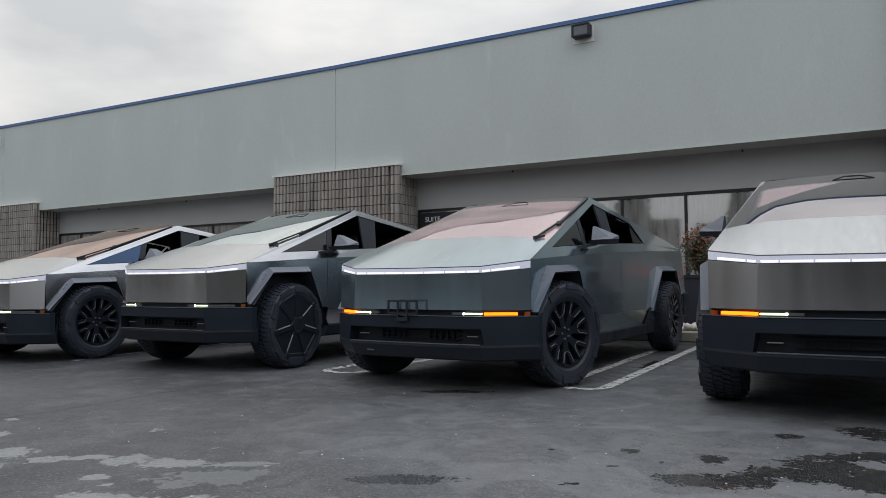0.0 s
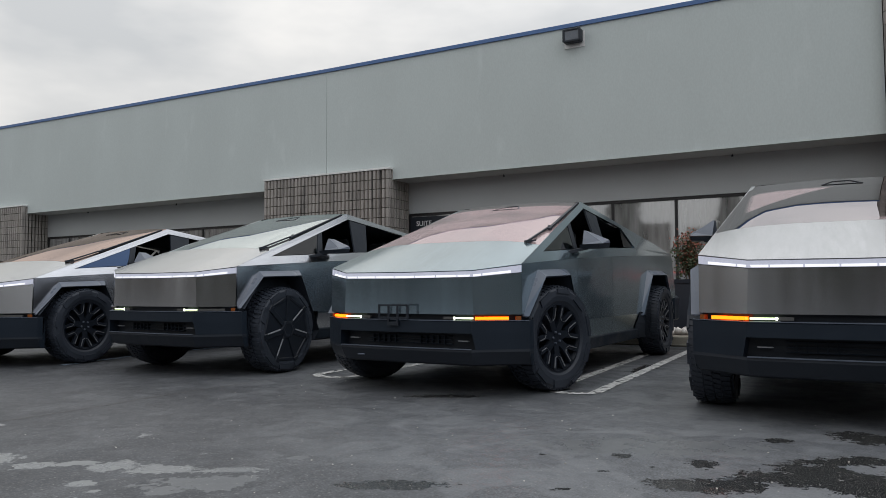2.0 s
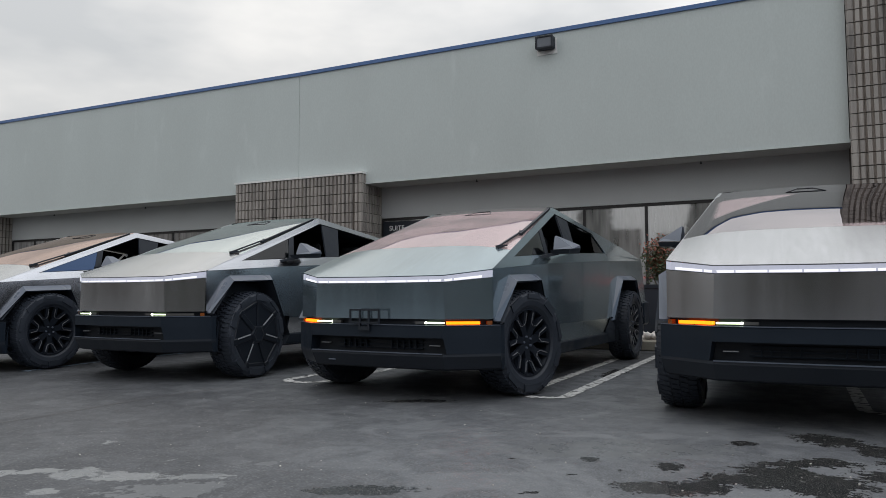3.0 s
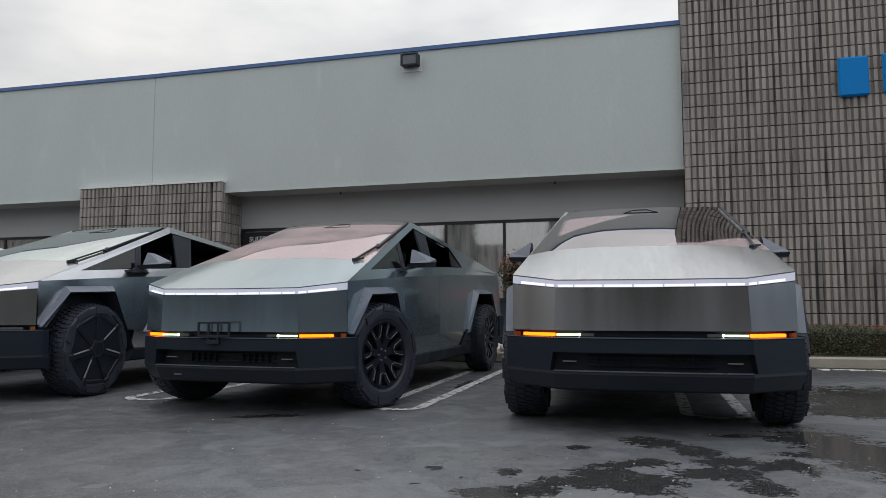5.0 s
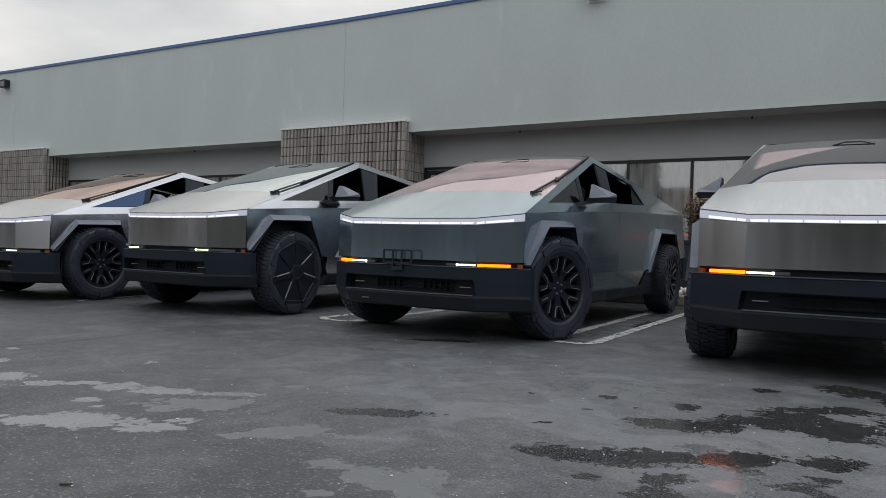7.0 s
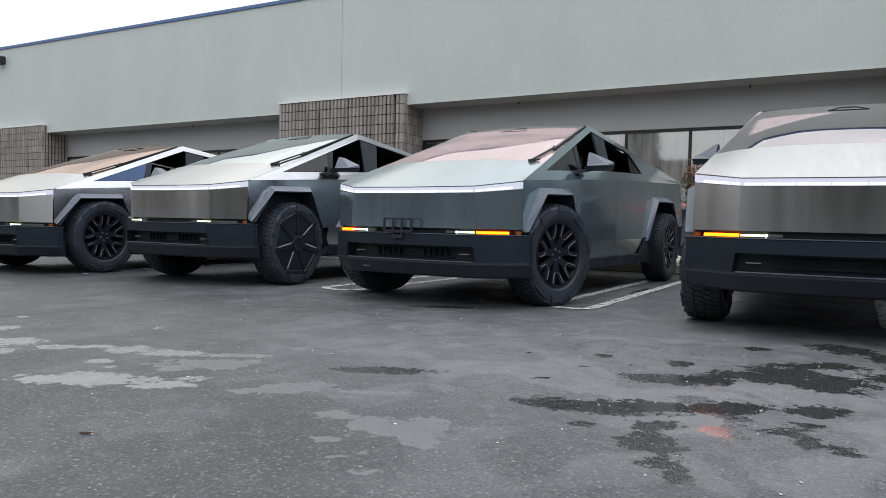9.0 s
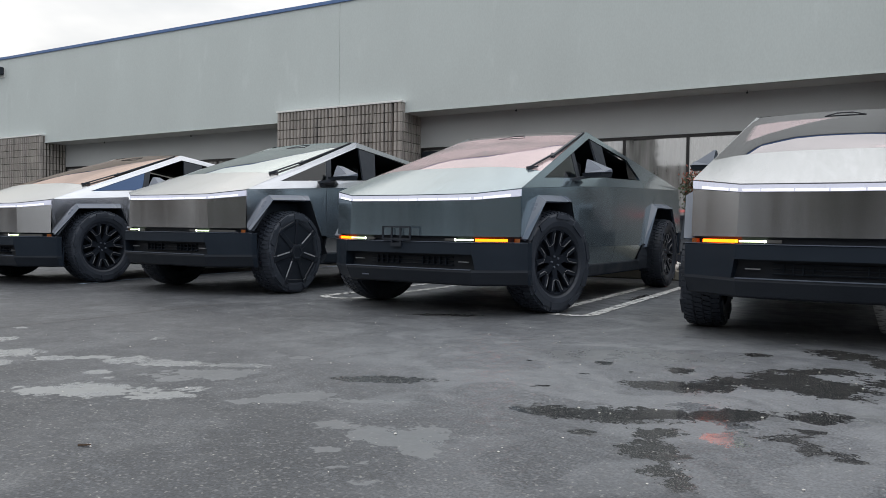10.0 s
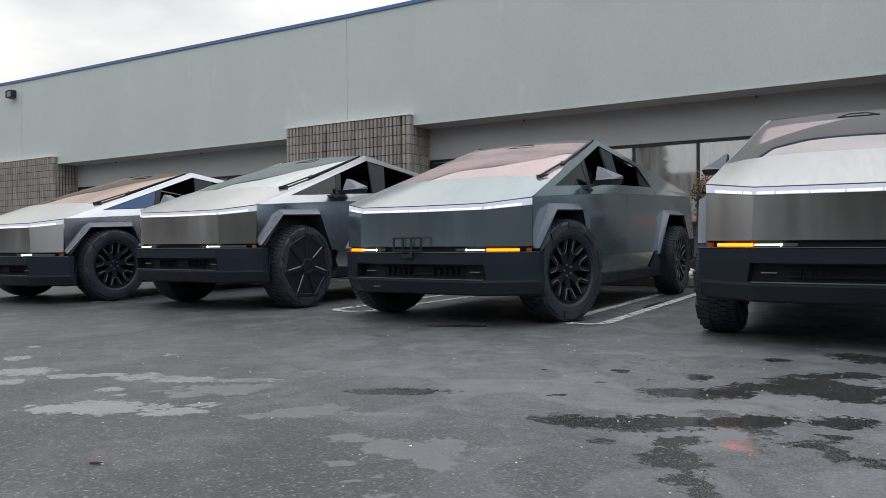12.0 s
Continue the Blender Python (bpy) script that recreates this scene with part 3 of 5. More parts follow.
    if shield in (SHIELD_COPPER, SHIELD_WET):
        add("tow_slot", boxed((-0.45, 0.05, 0.336), (-0.38, 0.075, 0.348), 0.003), FLARE, bumper, "small grey tow slot")
    for s in (1, -1):
        bm = bmesh.new()
        a = [(s * 0.62, 0.049, 0.535), (s * 0.968, 0.33, 0.535), (s * 0.975, 0.385, 0.535)]
        b = [(s * 0.64, 0.066, 0.415), (s * 0.968, 0.334, 0.415), (s * 0.975, 0.389, 0.415)]
        loft(bm, [a, b])
        loft(bm, [[(s * 0.62, 0.049, 0.535), (s * 0.60, 0.16, 0.535)], [(s * 0.64, 0.066, 0.415), (s * 0.62, 0.16, 0.415)]])
        loft(bm, [[(s * 0.968, 0.334, 0.41), (s * 0.975, 0.389, 0.41), (s * 0.972, 0.42, 0.60)], [(s * 0.955, 0.375, 0.292), (s * 0.965, 0.40, 0.290), (s * 0.962, 0.42, 0.292)]])
        add("bumper_flank", bm, TRIM, bumper)
    grille = bmesh.new()
    box(grille, (-0.63, 0.15, 0.40), (0.63, 0.17, 0.55))
    add("intake", grille, BLACK, bumper)
    for k, z in enumerate((0.445, 0.475, 0.505)):
        bm = boxed((-0.40, 0.128, z - 0.004), (0.40, 0.152, z + 0.004))
        add("slat", bm, TRIM, bumper)
    for s in (1, -1):
        add("intake_blade", boxed((s * 0.47, 0.10, 0.470), (s * 0.56, 0.12, 0.476)), EDGE, bumper)
        for k in range(5):
            xx = s * (0.12 + 0.055 * k)
            add("grille_rib", boxed((xx - 0.004, 0.12, 0.44), (xx + 0.004, 0.15, 0.51)), TRIM, bumper)
    add("skid_plate", loft_plate([(-0.75, 0.42, 0.285), (0.75, 0.42, 0.285), (0.70, 1.3, 0.26), (-0.70, 1.3, 0.26)], (0, 0, 1), 0.02), BLACK)
    # floor and inner hull
    add("chassis", boxed((-0.66, 0.45, 0.27), (0.66, 5.4, 0.62)), LINER)
    # wide unseen tray, added to deepen the shade under the truck
    add("battery_tray", boxed((-0.84, 1.48, 0.275), (0.84, 3.92, 0.415)), LINER)
    add("inner_fender", boxed((-0.80, 0.42, 0.62), (0.80, 1.5, 0.95)), BLACK)
    add("cabin_floor", boxed((-0.86, 1.5, 0.425), (0.86, 3.9, 0.75)), INNER)
    add("cabin_rear", boxed((-0.80, 3.62, 0.7), (0.80, 5.3, 1.22)), INNER)
    bm = bmesh.new()
    loft(bm, [[(-0.80, 1.05, 1.18), (0, 1.0, 1.22), (0.80, 1.05, 1.18)], [(-0.84, 1.55, 1.22), (0, 1.55, 1.25), (0.84, 1.55, 1.22)], [(-0.84, 1.62, 0.7), (0, 1.62, 0.7), (0.84, 1.62, 0.7)]])
    add("dashboard", bm, INNER)
    bm = bmesh.new()
    loft(bm, [[(u * (along(TOP, yy)[0] - 0.04), yy, along(TOP, yy)[1] - 0.05) for u in (-1, 0, 1)] for yy in (2.30, 2.9, 3.6)])
    add("headliner", bm, INNER)
    for sx in (-0.42, 0.42):
        for sy in (2.45, 3.3):
            bm = box(bmesh.new(), (sx - 0.25, sy, 0.75), (sx + 0.25, sy + 0.14, 1.30), 0.03)
            box(bm, (sx - 0.14, sy + 0.03, 1.32), (sx + 0.14, sy + 0.12, 1.47), 0.03)
            box(bm, (sx - 0.25, sy - 0.45, 0.72), (sx + 0.25, sy, 0.86), 0.03)
            add("seat", bm, INNER)
    bm = bmesh.new()
    beam(bm, (0.30, 1.78, 1.19), (0.54, 1.78, 1.19), 0.03, 0.03)
    beam(bm, (0.28, 1.76, 1.08), (0.28, 1.79, 1.19), 0.03, 0.03)
    beam(bm, (0.56, 1.76, 1.08), (0.56, 1.79, 1.19), 0.03, 0.03)
    beam(bm, (0.30, 1.75, 1.06), (0.54, 1.75, 1.06), 0.03, 0.03)
    add("steering_yoke", bm, BLACK)
    for s in (1, -1):
        inw = (-s, 0, 0)
        side = lambda pts, d=0.003: inset(flip(pts, s), d)
        # upper frame round the windows
        cant = [plate_pts for plate_pts in (
            [eave(0.33), upper(0.80, 1.177), upper(2.285, 1.688), eave(2.294)],
            [eave(2.294), upper(2.285, 1.688), upper(3.40, 1.560), eave(3.46)],
            [belt(0.32), belt(1.0), upper(1.0, 1.192), upper(0.80, 1.177), top(0.36)],
            [belt(1.0), belt(2.3), upper(2.3, 1.279), upper(1.0, 1.192)],
            [belt(2.3), belt(3.62), upper(3.6, 1.337), upper(2.3, 1.279)],
            [top(3.46), upper(3.40, 1.560), upper(3.6, 1.337), belt(3.62), belt(5.5), top(5.5)])]
        bm = bmesh.new()
        for pts in cant[:2]:
            plate(bm, side(pts, 0.0), inw, 0.03)
        add("roof_rail", bm, steel)
        bm = bmesh.new()
        for pts in cant[2:5]:
            plate(bm, side(pts, 0.0), inw, 0.03)
        add("belt_panel", bm, steel)
        add("sail_panel", plate(bmesh.new(), side(cant[5]), inw, 0.03), steel)
        # panes
        add("quarter_window", plate(bmesh.new(), [(p[0] - s * 0.010, p[1], p[2]) for p in side([upper(0.84, 1.183), upper(1.54, 1.236), upper(1.66, 1.475)])], inw, 0.005), SIDE_BLUE if shield is SHIELD_COPPER else SIDE_CLEAR)
        if s < 0:
            add("front_window", plate(bmesh.new(), [(p[0] - s * 0.012, p[1], p[2]) for p in side([upper(1.60, 1.24), upper(2.2, 1.275), upper(2.32, 1.655), upper(2.24, 1.668), upper(1.72, 1.49)])], inw, 0.005), SIDE)
        if s < 0:
            add("rear_window", plate(bmesh.new(), [(p[0] - s * 0.012, p[1], p[2]) for p in side([upper(2.45, 1.286), upper(3.16, 1.330), upper(3.34, 1.553), upper(2.63, 1.632)])], inw, 0.005), SIDE)
        add("rear_quarter_window", plate(bmesh.new(), [(p[0] - s * 0.012, p[1], p[2]) for p in side([upper(3.20, 1.332), upper(3.58, 1.338), upper(3.38, 1.545)])], inw, 0.005), SIDE)
        add("window_post", plate(bmesh.new(), [(p[0] - s * 0.004, p[1], p[2]) for p in side([upper(1.522, 1.236), upper(1.60, 1.24), upper(1.73, 1.50), upper(1.642, 1.474)], 0)], inw, 0.02), BLACK)
        add("centre_post", plate(bmesh.new(), [(p[0] - s * 0.004, p[1], p[2]) for p in side([upper(2.2, 1.277), upper(2.45, 1.288), upper(2.63, 1.638), upper(2.32, 1.672)], 0)], inw, 0.02), BLACK, None, "black door pillar")
        # lower side
        fender = [belt(0.305), belt(0.9), belt(1.47), lower(1.47, 0.60), lower(1.36, 0.60), lower(1.16, 0.99), lower(0.60, 0.97), lower(0.36, 0.676), lower(0.309, 0.676)]
        add("fender", plate(bmesh.new(), side(fender), inw, 0.02), steel)
        for name, ya, yb, yc in (("front_door", 1.47, 2.52, 2.52), ("rear_door", 2.52, 3.62, 3.50)):
            bm = plate(bmesh.new(), side([belt(ya), belt((ya + yb) / 2), belt(yb), lower(yc, 0.58), lower(ya, 0.58)]), inw, 0.02)
            plate(bm, flip([lower(ya + 0.004, 0.582), lower(yc - 0.004, 0.582), lower(yc - 0.16 * (yb > 3), 0.415), lower(ya + 0.004, 0.415)], s), inw, 0.02)
            add(name, bm, steel)
        quarter = [belt(3.62), belt(4.2), belt(5.5), lower(5.5, 0.75), lower(5.05, 0.70), lower(4.78, 1.04), lower(4.02, 1.03), lower(3.66, 0.58), lower(3.50, 0.58)]
        add("bed_side", plate(bmesh.new(), side(quarter), inw, 0.02), steel)
        add("door_seam", plate(bmesh.new(), flip([(p[0] - 0.03, p[1], p[2]) for p in (belt(0.4), belt(1.6), belt(4.1), belt(5.4), lower(5.4, 0.76), lower(5.1, 0.72), lower(4.8, 1.06), lower(4.0, 1.05), lower(3.6, 0.43), lower(1.5, 0.43), lower(1.38, 0.6), lower(1.17, 1.01), lower(0.6, 0.99), lower(0.4, 0.70))], s), inw, 0.01), BLACK)
        # sill
        bm = bmesh.new()
        sec = [(0.925, 0.413), (0.935, 0.40), (0.915, 0.30), (0.80, 0.285), (0.80, 0.42)]
        loft(bm, [[(s * px, yy, pz) for px, pz in sec] for yy in (1.40, 3.95)], True)
        add("sill", bm, TRIM, None, "black plastic sill")
        # arches: slanted steel face, black well and trailing cladding
        for name, inner, outer in (
                ("front_arch", [(0.310, 0.662), (0.576, 0.968), (1.128, 0.986), (1.255, 0.70)], [(0.325, 0.662), (0.60, 1.030), (1.175, 1.050), (1.31, 0.70)]),
                ("rear_arch", [(3.56, 0.56), (3.96, 1.028), (4.68, 1.038), (5.00, 0.70)], [(3.58, 0.56), (3.97, 1.09), (4.74, 1.10), (5.08, 0.70)])):
            bm = bmesh.new()
            edge = [(s * xe, a, b) for xe, (a, b) in zip((0.974, 1.010, 1.014, 1.014) if name == "front_arch" else (1.0, 1.014, 1.014, 1.0), inner)]
            body_side = [(s * (lower(max(a, 0.31), b)[0] - 0.012), a, b) for a, b in outer]
            k = 3 if name == "front_arch" else 4
            vs = loft(bm, [body_side[:k], edge[:k], [(xe - s * 0.03, a + 0.012, b - 0.012) for xe, a, b in edge[:k]]])
            bm.faces.new([vs[0][0], vs[1][0], vs[2][0]])
            add(name, bm, FLARE, None, "angular satin grey wheel arch")
            bm = bmesh.new()
            if name == "front_arch":
                tail = [(1.128, 0.986), (1.42, 0.40), (1.36, 0.33)]
                out = [(1.175, 1.050), (1.50, 0.40), (1.48, 0.30)]
                vs = loft(bm, [[(s * (lower(a, max(b, 0.41))[0] - 0.012), a, b) for a, b in out], [(s * 1.012, a, b) for a, b in tail]])
                well = [(0.33, 0.655), (0.58, 0.963), (1.128, 0.983), (1.43, 0.40), (1.36, 0.30)]
            else:
                out = [(3.56, 0.60), (3.46, 0.47), (3.42, 0.41), (3.46, 0.30)]
                tail = [(3.60, 0.585), (3.70, 0.46), (3.74, 0.41), (3.80, 0.30)]
                loft(bm, [[(s * (lower(a, max(b, 0.41))[0] + 0.004 - 0.3 * max(0, 0.41 - b)), a, b) for a, b in out], [(s * xe, a, b) for xe, (a, b) in zip((0.985, 0.98, 0.972, 0.955), tail)]])
                well = [(3.75, 0.32), (3.64, 0.56), (3.99, 1.023), (4.72, 1.033), (5.02, 0.70), (5.08, 0.45)]
            loft(bm, [[(s * 1.0, a, b) for a, b in well], [(s * 0.62, a, b) for a, b in well]])
            bm.faces.new([bm.verts.new((s * 0.63, a, b)) for a, b in well])
            add("wheel_well", bm, LINER, None, "black wheel arch liner")
        # mirror
        mirror = add("mirror", mirror_mesh(s), BLACK, None, "black wedge door mirror")
        add("mirror_cap", mirror_cap(s), FLARE, mirror, "grey mirror cap")
    # tail
    bm = bmesh.new()
    plate(bm, [(-0.88, 5.50, 1.33), (0.88, 5.50, 1.33), (0.90, 5.62, 0.78), (-0.90, 5.62, 0.78)], (0, -1, 0), 0.03)
    add("tailgate", bm, steel)
    add("tail_light", boxed((-0.86, 5.525, 1.20), (0.86, 5.56, 1.23)), TAIL, None, "lit red tail light bar")
    add("rear_bumper", boxed((-0.95, 5.35, 0.42), (0.95, 5.68, 0.76), 0.03), TRIM)
    # wiper beside the pillar
    bm = bmesh.new()
    up = Vector((0, 0, 0.012))
    a, m1 = screen_point(0.875, 1.01) + up, screen_point(0.945, 1.33) + up
    a2, b = screen_point(0.958, 1.27) + up, screen_point(0.988, 1.93) + up
    foot = screen_point(0.94, 1.04) + up
    beam(bm, a, m1, 0.016, 0.014)
    beam(bm, a + Vector((-0.01, -0.012, -0.008)), foot, 0.018, 0.014)
    beam(bm, a2, b, 0.026, 0.018)
    beam(bm, m1 + Vector((-0.006, -0.02, 0)), a2 + Vector((0.006, 0.03, 0)), 0.022, 0.016)
    beam(bm, a + Vector((-0.015, -0.022, -0.008)), a + Vector((0.015, 0.022, 0)), 0.036, 0.022)
    wiper = add("wiper", bm, BLACK, None, "single black wiper resting along the pillar")
    slide = Vector((-0.012, 0, -0.004))
    add("wiper_blade", beam(bmesh.new(), a2 + slide, b + slide, 0.006, 0.010), EDGE, wiper, "thin grey wiper blade")
    bm = bmesh.new()
    k0, k1, k2, k3 = (screen_point(u, v) + Vector((0, 0, 0.001)) for u, v in ((-0.20, 1.78), (0.20, 1.78), (0.09, 1.90), (-0.09, 1.90)))
    for a_, b_ in ((k0, k1), (k1, k2), (k2, k3), (k3, k0)):
        beam(bm, a_, b_, 0.010, 0.003)
    add("camera_shroud", bm, BLACK)
    # wheels
    for s in (1, -1):
        for wy in (0.897, 4.517):
            hub = tagged(new("wheel"), "")
            hub.parent = car
            spin = 25.7 + 51.43 * random.randint(0, 6)
            hub.matrix_basis = pose(s * 0.880, wy, 0.436, 0, 0, (0 if s > 0 else 180) + (steer if wy < 2 else 0)) @ pose(0, 0, 0, spin if not covered else -2)
            shared("tyre", TYRE, hub)
            if covered:
                wide = Matrix.Translation((0.012, 0, 0)) @ Matrix.Diagonal((1, 1.1, 1.1, 1))
                shared("wheel_cover", COVER, hub, wide)
                for k in range(7):
                    shared("cover_arm", COVER_ARM, hub, wide @ pose(0, 0, 0, 360 * k / 7))
                    # bright strips only on the arm edges that catch light: painted glints
                    if k in (2, 3, 5, 6):
                        shared("cover_glint", COVER_GLINT, hub, wide @ pose(0, 0, 0, 360 * k / 7) @ pose(0, -0.048 if k > 3 else 0, 0))
            else:
                shared("rim", RIM_ME, hub)
                for k in range(5):
                    shared("lug_nut", NUT, hub, pose(0, 0.047 * math.cos(1.2566 * k), 0.047 * math.sin(1.2566 * k)))
                for k in range(7):
                    for edge_me in RIM_EDGES:
                        shared("spoke_edge", edge_me, hub, pose(0, 0, 0, 360 * k / 7))
    if bracket:
        bm = bmesh.new()
        for xx in (-0.195, -0.105, -0.02, 0.075):
            beam(bm, (xx, 0.0, 0.745), (xx, 0.0, 0.60 if xx in (-0.105, -0.02) else 0.645), 0.014, 0.012, (0, 1, 0))
        for zz in (0.745, 0.645):
            beam(bm, (-0.20, 0.0, zz), (0.08, 0.0, zz), 0.014, 0.014)
        beam(bm, (-0.115, 0.0, 0.60), (-0.01, 0.0, 0.60), 0.014, 0.03)
        beam(bm, (-0.105, 0.0, 0.62), (-0.105, 0.05, 0.60), 0.014, 0.014)
        beam(bm, (-0.02, 0.0, 0.62), (-0.02, 0.05, 0.60), 0.014, 0.014)
        add("plate_bracket", bm, BLACK, None, "open black plate bracket on the bumper")
    return car


def loft_plate(pts, inward, thick):
    return plate(bmesh.new(), pts, inward, thick)


def mirror_mesh(s):
    bm = bmesh.new()
    pts = [(0.985, 1.47, 1.228), (1.13, 1.51, 1.232), (1.156, 1.75, 1.240), (0.965, 1.77, 1.240)]
    tops = [(0.975, 1.45, 1.262), (1.144, 1.50, 1.268), (1.164, 1.765, 1.285), (0.96, 1.785, 1.285)]
    vs = loft(bm, [flip(pts, s), flip(tops, s)], True)
    bm.faces.new(vs[0])
    bm.faces.new(vs[1])
    beam(bm, (s * 0.885, 1.38, 1.195), (s * 1.01, 1.54, 1.235), 0.06, 0.026)
    return bm


def mirror_cap(s):
    bm = bmesh.new()
    low_ = flip([(0.970, 1.555, 1.274), (1.148, 1.575, 1.278), (1.164, 1.765, 1.289), (0.96, 1.785, 1.289)], s)
    mid_ = flip([(0.964, 1.590, 1.335), (1.118, 1.605, 1.305), (1.158, 1.76, 1.318), (0.957, 1.78, 1.33)], s)
    high = flip([(0.958, 1.635, 1.405), (0.972, 1.64, 1.405), (0.975, 1.725, 1.402), (0.957, 1.73, 1.402)], s)
    vs = loft(bm, [low_, mid_, high], True)
    bm.faces.new(vs[0])
    bm.faces.new(vs[-1])
    return bm


pickup("brushed stainless steel pickup truck with open windows, black wheels", -8.654, 4.391, 0.765, -0.08, STEEL, False, (), SHIELD_COPPER, 0)
pickup("brushed stainless steel pickup truck with flat wheel covers", -5.945, 4.742, -0.912, 0.005, STEEL, True, (), SHIELD_CLEAR, 2)
pickup("satin blue-grey pickup truck with a plate bracket", -3.014, 4.773, -1.455, -0.031, WRAP, False, (1, -1), SHIELD_WET, -17, True)
pickup("brushed stainless steel pickup truck beside a hedge", 0.134, 4.715, 1.463, 0.001, STEEL, False, (1, -1), SHIELD, 0)


# ---------------------------------------------------------------- ground
# pale films of water and silt; the sky they reflect is in their colour
PALE = ((-3.75, 2.08, 0.15, 0.127, 29), (-3.53, 1.88, 0.08, 0.082, 29), (-3.42, 2.11, 0.10, 0.088, 29), (-3.29, 2.22, 0.09, 0.045, 29), (-3.08, 2.27, 0.12, 0.116, 29), (-2.82, 2.34, 0.17, 0.084, 29),
        (-2.50, 2.49, 0.17, 0.055, 29), (-4.26, 2.31, 0.10, 0.079, 28), (-4.65, 2.63, 0.05, 0.049, 28), (-2.90, 2.02, 0.09, 0.049, 29), (-2.76, 1.95, 0.03, 0.034, 29), (-2.63, 1.75, 0.28, 0.125, 29),
        (-2.28, 1.85, 0.14, 0.073, 29), (-2.26, 2.03, 0.06, 0.060, 29), (-3.55, 2.84, 0.04, 0.063, 28), (-2.89, 2.66, 0.03, 0.033, 28), (-1.89, 1.79, 0.03, 0.023, 29))
SILT = ((-2.43, 2.28, 0.23, 0.133, 29), (-2.49, 2.10, 0.06, 0.067, 29), (-2.68, 2.10, 0.06, 0.036, 29), (-1.78, 2.16, 0.19, 0.092, 29), (-1.90, 2.00, 0.10, 0.043, 29), (-1.43, 2.30, 0.18, 0.035, 29),
        (-1.42, 1.90, 0.07, 0.068, 29), (-1.20, 1.88, 0.15, 0.134, 29), (-1.05, 1.92, 0.10, 0.164, 29), (-1.25, 1.66, 0.05, 0.047, 30), (-1.10, 1.66, 0.02, 0.029, 30), (-1.06, 1.59, 0.03, 0.032, 30),
        (-0.98, 1.50, 0.05, 0.036, 30), (-1.14, 1.56, 0.02, 0.028, 30), (-2.38, 2.84, 0.07, 0.047, 29), (-0.15, 2.85, 0.80, 0.100, 28), (-0.90, 3.90, 0.60, 0.250, 25))
# paler asphalt: wet sheen and lift for under-truck shade, painted into the base colour
PAINTED_SHEEN = ((0.2, 4.4, 4.2, 3.4, 10), (-3.8, 6.6, 5.5, 2.7, 0), (0.5, 7.0, 3.5, 3.5, 0), (2.4, 7.4, 2.2, 2.6, 0))
DAMP = ((-0.49, 3.25, 0.27, 0.138, 29), (-0.16, 3.56, 0.30, 0.172, 29), (0.10, 3.61, 0.21, 0.198, 29), (-0.58, 3.63, 0.08, 0.116, 29), (0.01, 3.97, 0.27, 0.087, 29), (-0.80, 2.52, 0.16, 0.109, 29),
        (-0.59, 2.60, 0.21, 0.129, 29), (-0.39, 2.71, 0.15, 0.097, 29), (-0.21, 2.84, 0.15, 0.131, 29), (-0.41, 2.43, 0.10, 0.061, 29), (-0.38, 2.21, 0.11, 0.146, 29), (-0.30, 2.04, 0.09, 0.066, 30),
        (-0.25, 1.94, 0.06, 0.059, 30))
SPOTS = ((-0.64, 2.30, 0.06, 0.041, 29), (0.08, 2.97, 0.13, 0.088, 29), (0.05, 2.73, 0.06, 0.059, 29), (0.03, 2.57, 0.04, 0.106, 29), (0.09, 2.49, 0.08, 0.055, 29), (0.17, 2.47, 0.06, 0.079, 30),
         (-0.07, 2.57, 0.06, 0.055, 29), (-0.96, 3.62, 0.06, 0.054, 29), (-0.77, 3.44, 0.04, 0.037, 29), (-0.95, 3.26, 0.02, 0.049, 29), (-1.35, 3.44, 0.05, 0.028, 29), (-1.04, 2.91, 0.08, 0.023, 29),
         (-1.70, 2.62, 0.27, 0.088, 29), (0.09, 4.68, 0.16, 0.144, 28), (-0.29, 4.36, 0.09, 0.069, 28), (-2.69, 4.97, 0.34, 0.090, 27), (1.20, 4.50, 0.45, 0.140, 10), (1.90, 7.20, 0.70, 0.900, 0))
SPLASH = ((0.17, 4.61, 0.19, 0.152, 15), (0.37, 4.42, 0.15, 0.174, 15), (0.97, 4.98, 0.19, 0.162, 15), (0.67, 5.02, 0.20, 0.073, 15), (0.11, 4.09, 0.11, 0.068, 15), (0.52, 4.17, 0.19, 0.152, 15),
        (0.72, 4.11, 0.15, 0.111, 15), (0.86, 4.16, 0.10, 0.223, 15), (0.44, 3.88, 0.24, 0.161, 15), (0.63, 3.61, 0.13, 0.171, 15), (-0.09, 3.74, 0.21, 0.117, 15), (0.06, 3.50, 0.23, 0.176, 15),
        (1.30, 4.55, 0.32, 0.95, 15), (1.70, 6.30, 0.60, 0.16, 8), (2.30, 7.00, 0.50, 0.20, -6), (1.80, 8.10, 0.70, 0.22, 5), (-1.75, 7.60, 0.12, 0.60, 0))
WATER = ((-0.28, 2.81, 0.16, 0.203, 36), (-0.18, 2.47, 0.09, 0.108, 35), (-0.41, 3.35, 0.14, 0.111, 37), (1.28, 4.63, 0.28, 0.906, 15), (1.00, 4.15, 0.30, 0.12, 10), (2.20, 7.80, 0.50, 0.60, 0))


def field(patches, px, py):
    best = -1.0
    for cx, cy, rx, ry, ang in patches:
        c, s = math.cos(radians(ang)), math.sin(radians(ang))
        u, v = ((px - cx) * c + (py - cy) * s) / rx, (-(px - cx) * s + (py - cy) * c) / ry
        best = max(best, 1 - math.sqrt(u * u + v * v))
    return best


